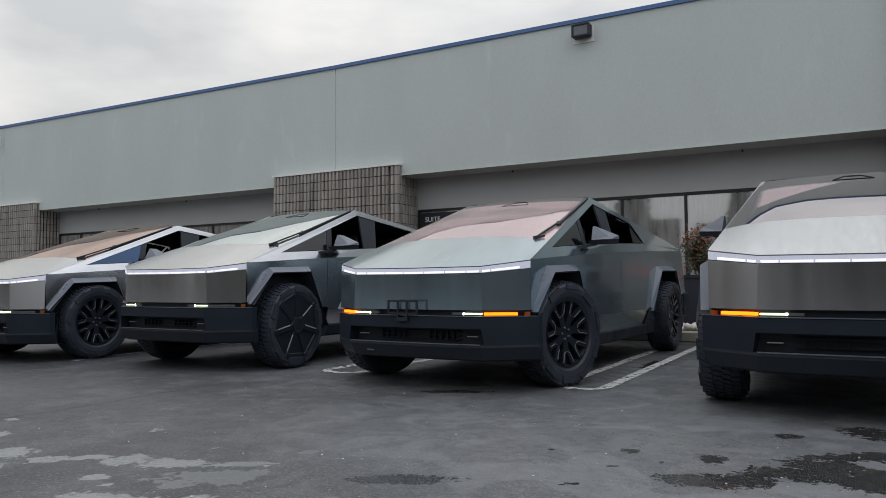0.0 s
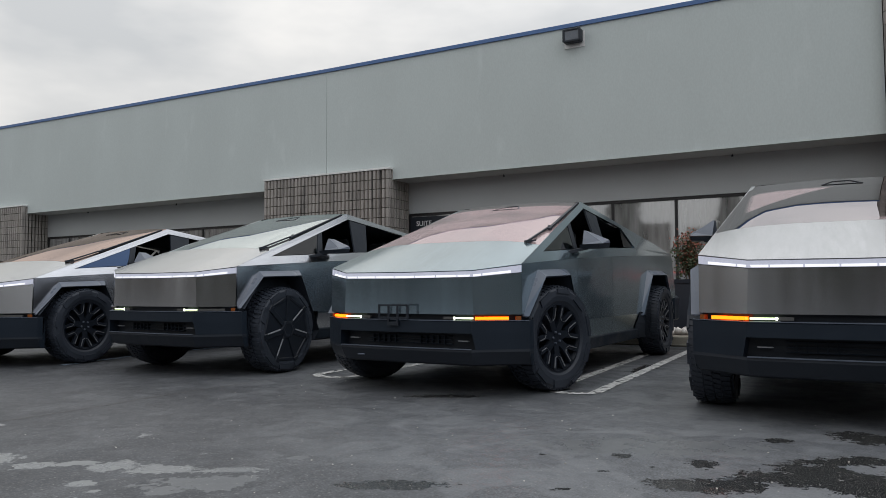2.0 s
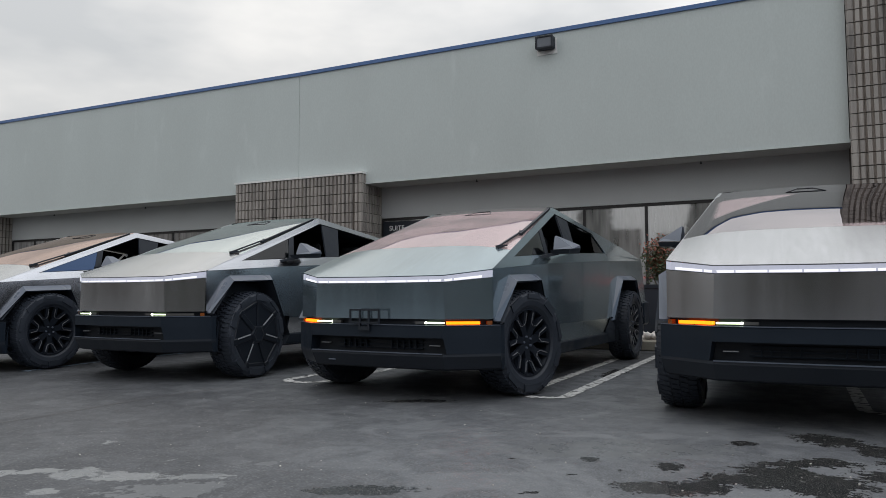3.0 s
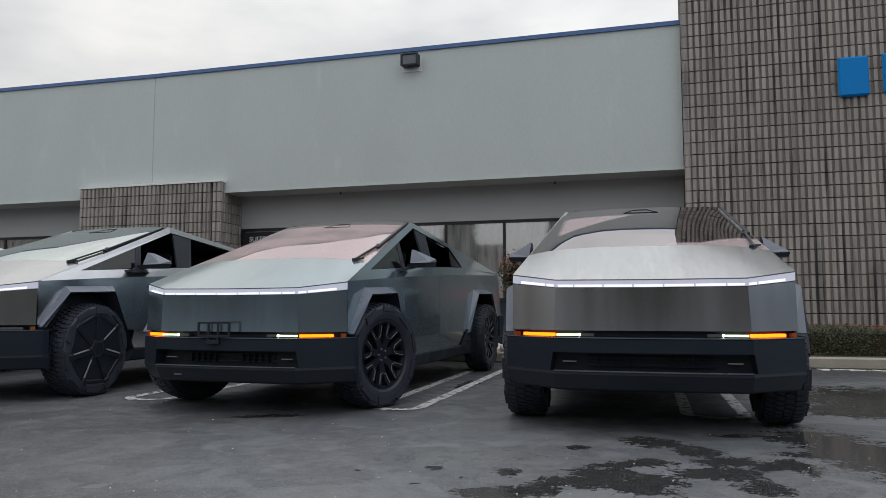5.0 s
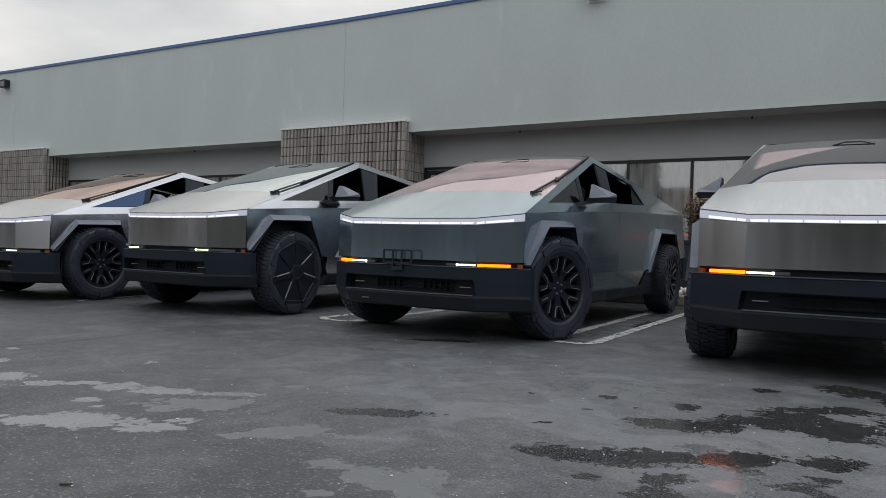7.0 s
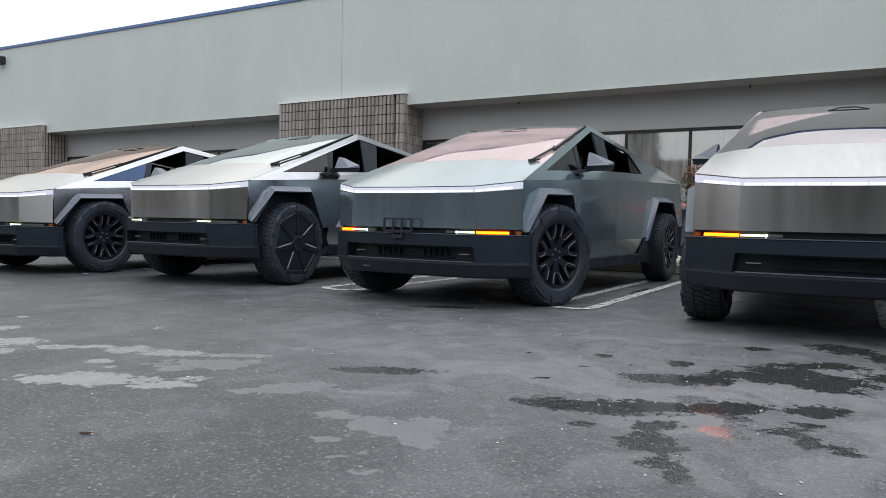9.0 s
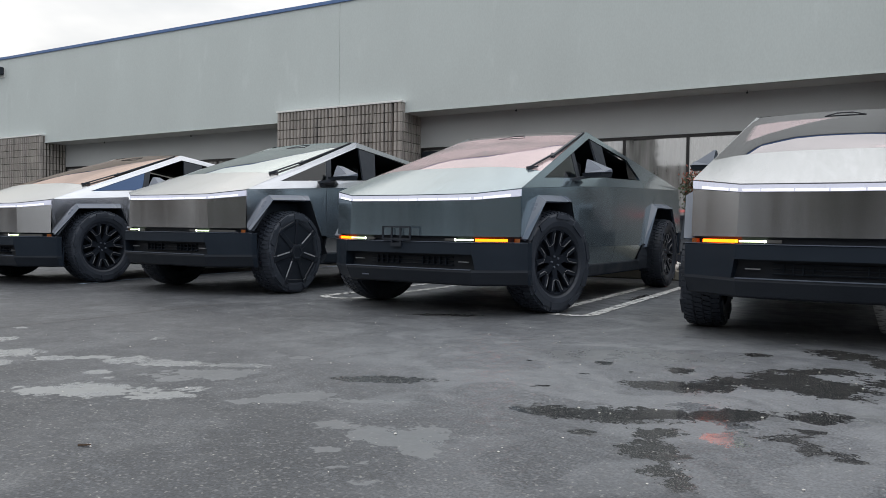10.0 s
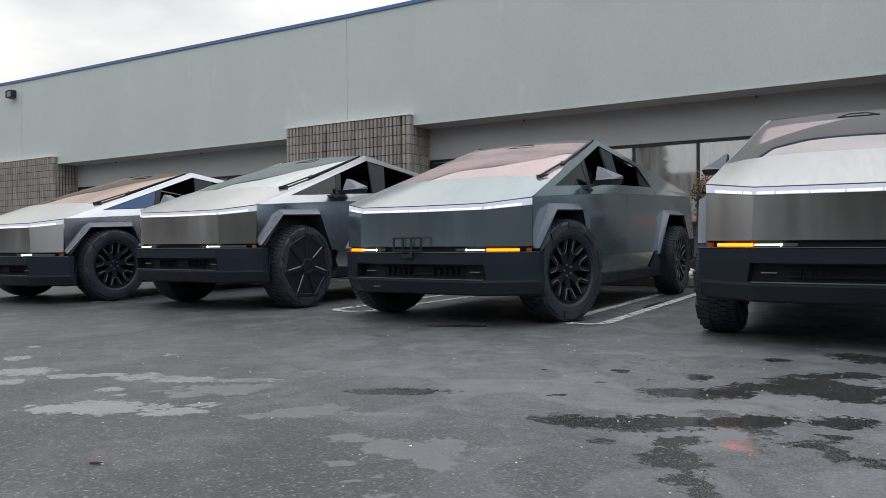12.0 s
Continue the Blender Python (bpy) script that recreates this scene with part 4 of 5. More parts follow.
def ground_sheet():
    xs = [-400, -120, -50, -25, -14, -9, -7] + [-6 + 0.06 * i for i in range(160)] + [4, 6, 9, 14, 25, 50, 120, 400]
    ys = [-400, -120, -40, -12, -4, -1, 0.5] + [1 + 0.06 * i for i in range(70)] + [5.4, 5.8, 6.3, 6.8, 7.3, 7.8, 8.3, 9, 10, 12, 16, 30, 80, 400]
    verts = [(a, b, 0) for b in ys for a in xs]
    nx = len(xs)
    faces = [(j * nx + i, j * nx + i + 1, (j + 1) * nx + i + 1, (j + 1) * nx + i) for j in range(len(ys) - 1) for i in range(nx - 1)]
    me = bpy.data.meshes.new("ground")
    me.from_pydata(verts, [], faces)
    for name, patches in (("pale", PALE), ("silt", SILT), ("sheen", PAINTED_SHEEN), ("damp", DAMP + SPOTS + SPLASH), ("water", WATER)):
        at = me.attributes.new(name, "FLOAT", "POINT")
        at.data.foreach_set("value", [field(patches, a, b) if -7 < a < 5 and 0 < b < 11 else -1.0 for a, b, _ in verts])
    return me


def asphalt():
    m = bpy.data.materials.new("wet_asphalt")
    m.use_nodes = True
    n, l = m.node_tree.nodes, m.node_tree.links
    p = n["Principled BSDF"]
    co = n.new("ShaderNodeTexCoord")

    def noise_tex(scale, detail):
        t = n.new("ShaderNodeTexNoise")
        t.inputs["Scale"].default_value, t.inputs["Detail"].default_value = scale, detail
        l.new(co.outputs["Object"], t.inputs["Vector"])
        return t.outputs["Fac"]

    def ranged(src, a, b, c, d, smooth=True):
        r = n.new("ShaderNodeMapRange")
        r.interpolation_type = "SMOOTHSTEP" if smooth else "LINEAR"
        for key, v in zip(("From Min", "From Max", "To Min", "To Max"), (a, b, c, d)):
            r.inputs[key].default_value = v
        l.new(src, r.inputs["Value"])
        return r.outputs["Result"]

    def op(kind, a, b):
        r = n.new("ShaderNodeMath")
        r.operation = kind
        for i, v in enumerate((a, b)):
            if isinstance(v, (int, float)):
                r.inputs[i].default_value = v
            else:
                l.new(v, r.inputs[i])
        return r.outputs["Value"]

    def mixed(fac, a, b):
        r = n.new("ShaderNodeMixRGB")
        for key, v in (("Fac", fac), ("Color1", a), ("Color2", b)):
            if isinstance(v, tuple):
                r.inputs[key].default_value = v
            else:
                l.new(v, r.inputs[key])
        return r.outputs["Color"]

    broad, mid, stone, grit = noise_tex(0.7, 4), noise_tex(7, 9), noise_tex(105, 4), noise_tex(45, 3)
    flecks, chips = n.new("ShaderNodeTexVoronoi"), n.new("ShaderNodeTexVoronoi")
    for cells, scale in ((flecks, 120), (chips, 38)):
        cells.inputs["Scale"].default_value = scale
        l.new(co.outputs["Object"], cells.inputs["Vector"])
    ragged = op("MULTIPLY_ADD", mid, 2.1)
    ragged.node.inputs[2].default_value = -1.03
    ragged2 = op("MULTIPLY_ADD", noise_tex(26, 4), 1.2)
    ragged2.node.inputs[2].default_value = -0.58
    edge = op("ADD", ragged, ragged2)
    tear = op("MULTIPLY_ADD", noise_tex(9, 7), 1.6)
    tear.node.inputs[2].default_value = -0.72
    torn = op("ADD", tear, op("MULTIPLY", ragged2, 1.2))
    crumbs = op("MULTIPLY_ADD", noise_tex(95, 3), 0.9)
    crumbs.node.inputs[2].default_value = -0.45
    frayed = op("ADD", op("ADD", op("MULTIPLY", ragged, 0.85), op("MULTIPLY", ragged2, 1.25)), crumbs)
    masks = []
    for name, low_, high in (("pale", 0.04, 0.30), ("silt", 0.05, 0.24), ("damp", 0.02, 0.26), ("sheen", 0.0, 0.6), ("water", 0.05, 0.30)):
        at = n.new("ShaderNodeAttribute")
        at.attribute_name = name
        rough_edge = op("ADD", at.outputs["Fac"], torn if name == "pale" else frayed if name == "damp" else edge)
        masks.append(ranged(rough_edge if name != "sheen" else at.outputs["Fac"], low_, high, 0, 1))
    pale, silt, damp, sheen, water = masks
    base = mixed(ranged(broad, 0.35, 0.65, 0, 1), (0.037, 0.0415, 0.0505, 1), (0.060, 0.066, 0.0785, 1))
    base = mixed(ranged(mid, 0.52, 0.72, 0, 0.55), base, (0.127, 0.136, 0.153, 1))
    # the sheen mask lightens the base colour, not only the roughness
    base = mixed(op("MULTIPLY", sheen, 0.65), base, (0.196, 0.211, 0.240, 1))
    base = mixed(ranged(noise_tex(2.3, 6), 0.50, 0.62, 0, 0.34), base, (0.165, 0.176, 0.196, 1))
    base = mixed(ranged(noise_tex(19, 6), 0.40, 0.56, 0.26, 0), base, (0.030, 0.032, 0.036, 1))
    base = mixed(ranged(stone, 0.40, 0.56, 0.62, 0), base, (0.020, 0.021, 0.024, 1))
    base = mixed(ranged(noise_tex(60, 5), 0.54, 0.68, 0, 0.50), base, (0.205, 0.212, 0.225, 1))
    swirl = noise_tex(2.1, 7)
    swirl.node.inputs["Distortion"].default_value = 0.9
    pale_smear = op("MULTIPLY", ranged(swirl, 0.47, 0.58, 0, 0.52), op("ADD", op("MULTIPLY", sheen, 0.8), 0.12))
    base = mixed(pale_smear, base, (0.200, 0.212, 0.234, 1))
    # film patches: reflected sky painted in as a paler base colour
    base = mixed(op("MULTIPLY", silt, 0.78), base, (0.150, 0.159, 0.173, 1))
    base = mixed(op("MULTIPLY", pale, 0.88), base, (0.255, 0.266, 0.278, 1))
    wet_grain = mixed(ranged(noise_tex(185, 2), 0.53, 0.66, 0, 1), (0.012, 0.013, 0.015, 1), (0.205, 0.207, 0.21, 1))
    base = mixed(damp, base, wet_grain)
    small_ones = op("MULTIPLY", ranged(chips.outputs["Distance"], 0.10, 0.16, 1, 0), ranged(chips.outputs["Color"], 0.72, 0.74, 0, 0.9))
    base = mixed(op("MAXIMUM", small_ones, ranged(flecks.outputs["Color"], 0.86, 0.96, 0, 0.45)), base, (0.34, 0.34, 0.33, 1))
    warm = n.new("ShaderNodeMixRGB")
    warm.blend_type, warm.inputs["Fac"].default_value, warm.inputs["Color2"].default_value = "MULTIPLY", 1.0, (1.01, 1.0, 0.965, 1)
    l.new(base, warm.inputs["Color1"])
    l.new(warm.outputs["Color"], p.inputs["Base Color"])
    l.new(op("SUBTRACT", 0.5, op("MULTIPLY", op("SUBTRACT", damp, water), 0.25)), p.inputs["Specular IOR Level"])
    rough = op("MULTIPLY_ADD", damp, -0.28)
    rough2 = op("MULTIPLY_ADD", sheen, -0.08)
    l.new(ranged(mid, 0.3, 0.7, 0.46, 0.64), rough2.node.inputs[2])
    l.new(rough2, rough.node.inputs[2])
    smooth = op("MULTIPLY_ADD", water, -0.45)
    l.new(rough, smooth.node.inputs[2])
    film = op("MAXIMUM", op("MULTIPLY", pale_smear, 0.3), op("MAXIMUM", pale, op("MULTIPLY", silt, 0.7)))
    l.new(op("MAXIMUM", op("SUBTRACT", smooth, op("MULTIPLY", film, 0.26)), 0.09), p.inputs["Roughness"])
    b = n.new("ShaderNodeBump")
    b.inputs["Distance"].default_value = 0.006
    l.new(op("MAXIMUM", op("SUBTRACT", op("SUBTRACT", op("SUBTRACT", 0.27, op("MULTIPLY", sheen, 0.06)), op("MULTIPLY", damp, 0.12)), op("MAXIMUM", op("MULTIPLY", water, 0.38), op("MULTIPLY", film, 0.3))), 0.04), b.inputs["Strength"])
    l.new(op("ADD", stone, grit), b.inputs["Height"])
    l.new(b.outputs["Normal"], p.inputs["Normal"])
    return m


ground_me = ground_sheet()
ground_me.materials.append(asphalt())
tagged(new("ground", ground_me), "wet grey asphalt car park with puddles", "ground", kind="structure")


def line(name, pts, w, mat, label):
    """Painted line along points of the ground."""
    bm = bmesh.new()
    left, right = [], []
    for i, p in enumerate(pts):
        p = Vector((p[0], p[1], 0.004))
        d = (Vector(pts[min(i + 1, len(pts) - 1)]) - Vector(pts[max(i - 1, 0)])).to_3d().normalized()
        s = Vector((-d.y, d.x, 0)) * w / 2
        left.append(p + s)
        right.append(p - s)
    loft(bm, [left, right])
    return tagged(part(name, bm, mat), label, "road marking", kind="structure")


def debris():
    rng = random.Random(12)
    bm = bmesh.new()
    for _ in range(170):
        c = Vector((rng.uniform(-4.5, 1.5), rng.uniform(1.2, 5.5), 0.003))
        made = bmesh.ops.create_icosphere(bm, subdivisions=1, radius=1.0)["verts"]
        r = rng.uniform(0.002, 0.0055)
        for v in made:
            v.co = c + Vector((v.co.x * r * 1.2, v.co.y * r, v.co.z * r * 0.6)) * rng.uniform(0.85, 1.1)
    tagged(part("pebbles", bm, ROCK), "tiny pale pebbles scattered on the asphalt", "pebbles", kind="stuff")
    bm = bmesh.new()
    for _ in range(70):
        c = Vector((rng.uniform(2.25, 3.1), rng.gauss(10.40, 0.035), 0.006))
        made = bmesh.ops.create_icosphere(bm, subdivisions=1, radius=1.0)["verts"]
        r = rng.uniform(0.008, 0.026)
        for v in made:
            v.co = c + Vector((v.co.x * r * 1.6, v.co.y * r, v.co.z * r * 0.45)) * rng.uniform(0.8, 1.1)
    tagged(part("litter", bm, ROCK), "pale crumbs of litter along the kerb", "litter", kind="stuff")
    bm = bmesh.new()
    beam(bm, (-1.925, 1.278, 0.004), (-1.900, 1.292, 0.005), 0.006, 0.005)
    beam(bm, (-1.900, 1.292, 0.005), (-1.888, 1.295, 0.007), 0.004, 0.004)
    tagged(part("twig", bm, TWIG), "short dark twig on the asphalt", "twig")


def hairpin(x0, x1, y_near, y_far):
    c, r = (x0 + x1) / 2, (x1 - x0) / 2
    arc = [(c - r * math.cos(a * 0.31416), y_near + r * 0.9 - r * 0.9 * math.sin(a * 0.31416)) for a in range(11)]
    return [(x0, y_far)] + [(x0, y_near + 0.5 + 0.6 * k) for k in range(6, 0, -1)] + arc + [(x1, y_near + 0.5 + 0.6 * k) for k in range(1, 7)] + [(x1, y_far)]


debris()
line("crack", [(-4.80, 1.9), (-4.746, 2.46), (-4.72, 2.85), (-4.70, 3.25), (-4.73, 3.8), (-4.71, 4.46), (-4.60, 5.05)], 0.007, MORTAR, "thin dark crack in the asphalt")
line("parking_line", hairpin(-2.10, -1.71, 5.53, 10.3), 0.10, PAINT, "worn white hairpin parking line on asphalt")
line("parking_line", hairpin(-4.52, -4.10, 5.5, 10.3), 0.10, PAINT, "worn white hairpin parking line on asphalt")
line("parking_line", hairpin(0.40, 0.82, 5.75, 10.3), 0.10, PAINT, "worn white hairpin parking line on asphalt")
line("parking_line", [(-7.66, 5.0), (-7.9, 6.1), (-8.0, 10.3)], 0.10, BLUE_PAINT, "worn pale blue parking line on asphalt")


# ---------------------------------------------------------------- building
def wall_box(name, a, b, mat, label, category="wall"):
    return tagged(part(name, boxed(a, b, 0.02 if category == "kerb" else 0.0), mat), label, category, kind="structure")


FRONT = 12.55


def rake(ob, above):
    """The roof line climbs slightly along the facade."""
    for v in ob.data.vertices:
        if v.co.z > above:
            v.co.z += 0.022 - 0.0005 * v.co.x + 0.00037 * v.co.x ** 2


for k, (x0, x1) in enumerate(((-49.3, -36.156), (-36.144, -23.006), (-22.994, -9.856), (-9.844, 0.775))):
    ob = wall_box("wall_panel_%d" % (k + 1), (x0, FRONT, 3.155), (x1, FRONT + 0.2, 5.65), WALL, "grey painted concrete wall panel under a blue coping")
    rake(ob, 5.0)
    rake(wall_box("trim_coping_%d" % (k + 1), (x0 - 0.005, FRONT - 0.03, 5.65), (x1 + 0.005, FRONT + 0.3, 5.725), COPING, "thin blue metal roof coping", "trim"), 5.0)
wall_box("wall_joint", (-49, FRONT + 0.012, 3.2), (0.7, FRONT + 0.25, 5.6), CAP, "pale sealant joint behind wall panels")
wall_box("ceiling", (-49.3, FRONT + 0.006, 3.15), (0.9, 13.3, 3.2), WALL_SHADED, "grey painted soffit over the recess, shade in its colour", "ceiling")
wall_box("trim_drip", (-49.3, FRONT - 0.012, 3.15), (0.775, FRONT + 0.05, 3.175), WALL, "thin grey drip edge", "trim")
wall_box("wall_recess", (-49.3, 13.2, 2.48), (6.0, 13.4, 3.15), WALL_SHADED, "grey painted wall over the storefront, shade in its colour")
wall_box("roof", (-49.3, 12.75, 5.3), (8, 30, 5.4), MORTAR, "flat dark building roof", "roof")
wall_box("wall_back", (-49.3, 18, 0), (8, 18.2, 5.3), WALL_SHADED, "plain inner wall of the building")
wall_box("floor", (-49.3, 13.4, 0.14), (8, 18, 0.16), MORTAR, "dark indoor floor", "floor")


def block_mesh(length):
    """One ribbed block, its face on y = 0 looking to -y."""
    bm = bmesh.new()
    box(bm, (0.002, 0.026, 0.006), (length - 0.002, 0.07, 0.197))
    n = max(1, round(length / 0.1016))
    step = length / n
    for k in range(n):
        a, b = k * step + 0.021, (k + 1) * step - 0.021
        v = [bm.verts.new(q) for q in ((a - 0.003, 0.027, 0.005), (a + 0.003, 0, 0.009), (b - 0.003, 0, 0.009), (b + 0.003, 0.027, 0.005), (a - 0.003, 0.027, 0.198), (a + 0.003, 0, 0.194), (b - 0.003, 0, 0.194), (b + 0.003, 0.027, 0.198))]
        for q in ((0, 1, 5, 4), (1, 2, 6, 5), (2, 3, 7, 6), (0, 3, 2, 1), (4, 5, 6, 7)):
            bm.faces.new([v[i] for i in q])
    bm.faces.ensure_lookup_table()
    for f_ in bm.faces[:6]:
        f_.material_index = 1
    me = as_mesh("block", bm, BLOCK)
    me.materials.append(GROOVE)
    return me


BLOCK_ME = block_mesh(0.4064)
HALF_ME = block_mesh(0.2032)
QUARTER_ME = block_mesh(0.1016)


def corner_mesh():
    """A plain block with a rounded outer edge, one rib wide."""
    bm = box(bmesh.new(), (0.003, 0.0, 0.006), (0.1016, 0.1016, 0.197))
    edges = [e for e in bm.edges if abs(e.verts[0].co.z - e.verts[1].co.z) > 0.1]
    bmesh.ops.bevel(bm, geom=edges, offset=0.02, segments=3, affect="EDGES")
    return as_mesh("corner_block", bm, BLOCK)


CORNER_ME = corner_mesh()


def course(owner, x0, x1, z, y_face, shift):
    x = x0
    if shift:
        shared("block", HALF_ME, owner, pose(x, y_face, z))
        x += 0.2032
    while x < x1 - 0.1:
        me = BLOCK_ME if x + 0.4064 <= x1 + 0.06 else HALF_ME
        shared("block", me, owner, pose(x, y_face, z))
        x += 0.4064 if me is BLOCK_ME else 0.2032


def pilaster(x0, x1, label):
    core = tagged(part("pilaster", boxed((x0 + 0.03, 12.45, 0), (x1 - 0.03, 13.2, 3.32)), MORTAR), label, "pilaster", "block pilasters", "structure")
    core_top = 0.11 + 16 * 0.2032
    for k in range(16):
        z = core_top - (k + 1) * 0.2032
        course(core, x0, x1 - 0.2, z, 12.40, 0)
        shared("block", QUARTER_ME, core, pose(x1 - 0.2060, 12.40, z))
        shared("corner_block", CORNER_ME, core, pose(x1 - 0.1040, 12.40, z))
        shared("block", QUARTER_ME, core, pose(x1 - 0.004, 12.50, z, 0, 0, 90))
        for m in range(2):
            shared("block", BLOCK_ME if m else HALF_ME, core, pose(x1 - 0.004, 12.60 + 0.2032 * m, z, 0, 0, 90))
    part("cap", boxed((x0 - 0.01, 12.385, core_top), (x1 + 0.01, 12.60, core_top + 0.04)), CAP, core, "pale metal cap")
    return core


# ---------------------------------------------------------------- storefront
def storefront(name, x0, x1, posts, label):
    frame_ob = tagged(part(name, boxed((x0, 13.20, 2.42), (x1, 13.27, 2.475)), BRONZE), label, "window", kind="structure")
    part("window_sill", boxed((x0, 13.20, 0.15), (x1, 13.27, 0.32)), BRONZE, frame_ob)
    edges = [x0 + 0.03] + posts + [x1 - 0.03]
    for px in edges:
        part("mullion", boxed((px - 0.024, 13.19, 0.32), (px + 0.024, 13.27, 2.42)), BRONZE, frame_ob)
    for a, b in zip(edges, edges[1:]):
        pane = part("pane", boxed((a + 0.024, 13.22, 0.32), (b - 0.024, 13.228, 2.42)), STORE, frame_ob)
        pane.visible_shadow = False
    return frame_ob


storefront("window_1", -8.08, 0.80, [-7.05, -5.9, -4.75, -3.60, -2.45, -1.30, -0.15], "dark framed storefront windows with streaked glass")
storefront("window_2", -21.05, -11.57, [-20.0, -18.6, -17.2, -15.75, -14.4, -13.05], "dark framed storefront windows in the recess")
storefront("window_3", -34.6, -24.6, [-33, -31.6, -30.2, -28.8, -27.4, -26.0], "dark framed storefront windows in the recess")


# ---------------------------------------------------------------- tower wall, bed, fittings
tower = tagged(part("wall_tower", boxed((0.80, 12.45, 0), (9.0, 13.4, 6.62)), MORTAR), "tall ribbed concrete block wall", "wall", kind="structure")
wall_box("kerb", (-49, 10.55, 0), (3.25, 10.70, 0.155), CONCRETE, "pale concrete kerb along the planting bed", "kerb")
wall_box("kerb_return", (3.25, 8.6, 0), (3.40, 10.70, 0.155), CONCRETE, "pale concrete kerb turning out from the bed", "kerb")
wall_box("planting_bed", (-49, 10.70, 0), (9.0, 12.45, 0.14), SOIL, "dark soil planting bed behind the kerb", "ground")
wall_box("walkway", (-49, 12.45, 0), (0.80, 13.4, 0.15), CONCRETE, "concrete walkway under the soffit", "pavement")


def floodlight(x, z):
    lamp = tagged(part("floodlight", boxed((x - 0.17, 12.38, z - 0.12), (x + 0.17, 12.53, z + 0.12), 0.02), BLACK), "black wall floodlight under the coping", "lamp", "wall floodlights")
    part("lamp_glass", boxed((x - 0.135, 12.372, z - 0.085), (x + 0.135, 12.385, z + 0.09), 0.004), LAMP_GLASS, lamp)
    for side in (-1, 1):
        part("frame_bar", boxed((x + side * 0.152 - 0.018, 12.355, z - 0.115), (x + side * 0.152 + 0.018, 12.385, z + 0.115), 0.004), BLACK, lamp)
        part("frame_bar", boxed((x - 0.133, 12.356, z + side * 0.105 - 0.016), (x + 0.133, 12.385, z + side * 0.105 + 0.016), 0.004), BLACK, lamp)
    # pale paint mark around the lamp's foot, built as a thin plate
    part("pale_patch", boxed((x - 0.19, 12.535, z - 0.19), (x + 0.20, 12.546, z + 0.10)), CAP, lamp, "pale patch on the wall behind the lamp")
    part("mount", boxed((x - 0.06, 12.52, z - 0.06), (x + 0.06, 12.56, z + 0.06)), BLACK, lamp)
    return lamp


floodlight(-4.08, 5.485)
floodlight(-23.4, 5.52)


def digit_bar(x, z):
    return tagged(part("wall_sign_bar", boxed((x, 12.33, z), (x + 0.44, 12.39, z + 0.64), 0.03), SIGN_BLUE), "plain blue raised sign bar on block wall", "sign", "blue sign bars")


digit_bar(3.13, 4.14)
digit_bar(3.76, 4.15)


def lettering(text, place, size, mat):
    """Words on a plane that faces -y."""
    cu = bpy.data.curves.new("lettering", "FONT")
    cu.body, cu.size, cu.extrude = text, size, 0.003
    cu.materials.append(mat)
    ob = new("lettering", cu)
    ob.matrix_world = pose(*place, 90)
    me = bpy.data.meshes.new_from_object(ob.evaluated_get(bpy.context.evaluated_depsgraph_get()))
    bpy.data.objects.remove(ob)
    made = new("lettering", me)
    made.matrix_world = pose(*place, 90)
    return made


def suite_sign():
    board = tagged(part("suite_sign", boxed((-8.03, 13.165, 2.02), (-6.9, 13.185, 2.395)), BLACK), "black glazed transom sign with white lettering", "sign")
    word = lettering("SUITE", (-7.88, 13.160, 2.20), 0.15, WHITE)
    word.parent = board
    word["label"] = "white sign lettering"


def notice():
    """A small blue plate with a white mark."""
    board = tagged(part("notice_plate", boxed((-12.98, 13.17, 2.22), (-12.78, 13.185, 2.44), 0.004), SIGN_BLUE), "small blue and white notice on the glass", "sign")
    part("mark", boxed((-12.93, 13.164, 2.26), (-12.83, 13.1695, 2.40)), WHITE, board)


def eave_sensor(x, y):
    thing = tagged(part("eave_sensor", box(bmesh.new(), (x - 0.018, y - 0.018, 3.10), (x + 0.018, y + 0.018, 3.125), 0.006), BLACK), "small black fitting under the soffit", "fitting", "soffit fittings")
    part("stalk", boxed((x - 0.006, y - 0.006, 3.12), (x + 0.006, y + 0.006, 3.15)), BLACK, thing)


suite_sign()
notice()
for ex in (-1.47, -5.78, -19.0, -15.3):
    eave_sensor(ex, 13.1)


def leaves(bm, inside, count, size, rng):
    """Small bent leaves at random places given by inside(rng)."""
    for _ in range(count):
        p = Vector(inside(rng))
        d = Vector((rng.gauss(0, 1), rng.gauss(0, 1), rng.gauss(0.3, 0.8))).normalized()
        s = d.orthogonal().normalized()
        L, w = size * rng.uniform(0.6, 1.3), size * rng.uniform(0.22, 0.4)
        v = [bm.verts.new(q) for q in (p, p + d * L * 0.5 + s * w, p + d * L, p + d * L * 0.5 - s * w)]
        bm.faces.new(v)


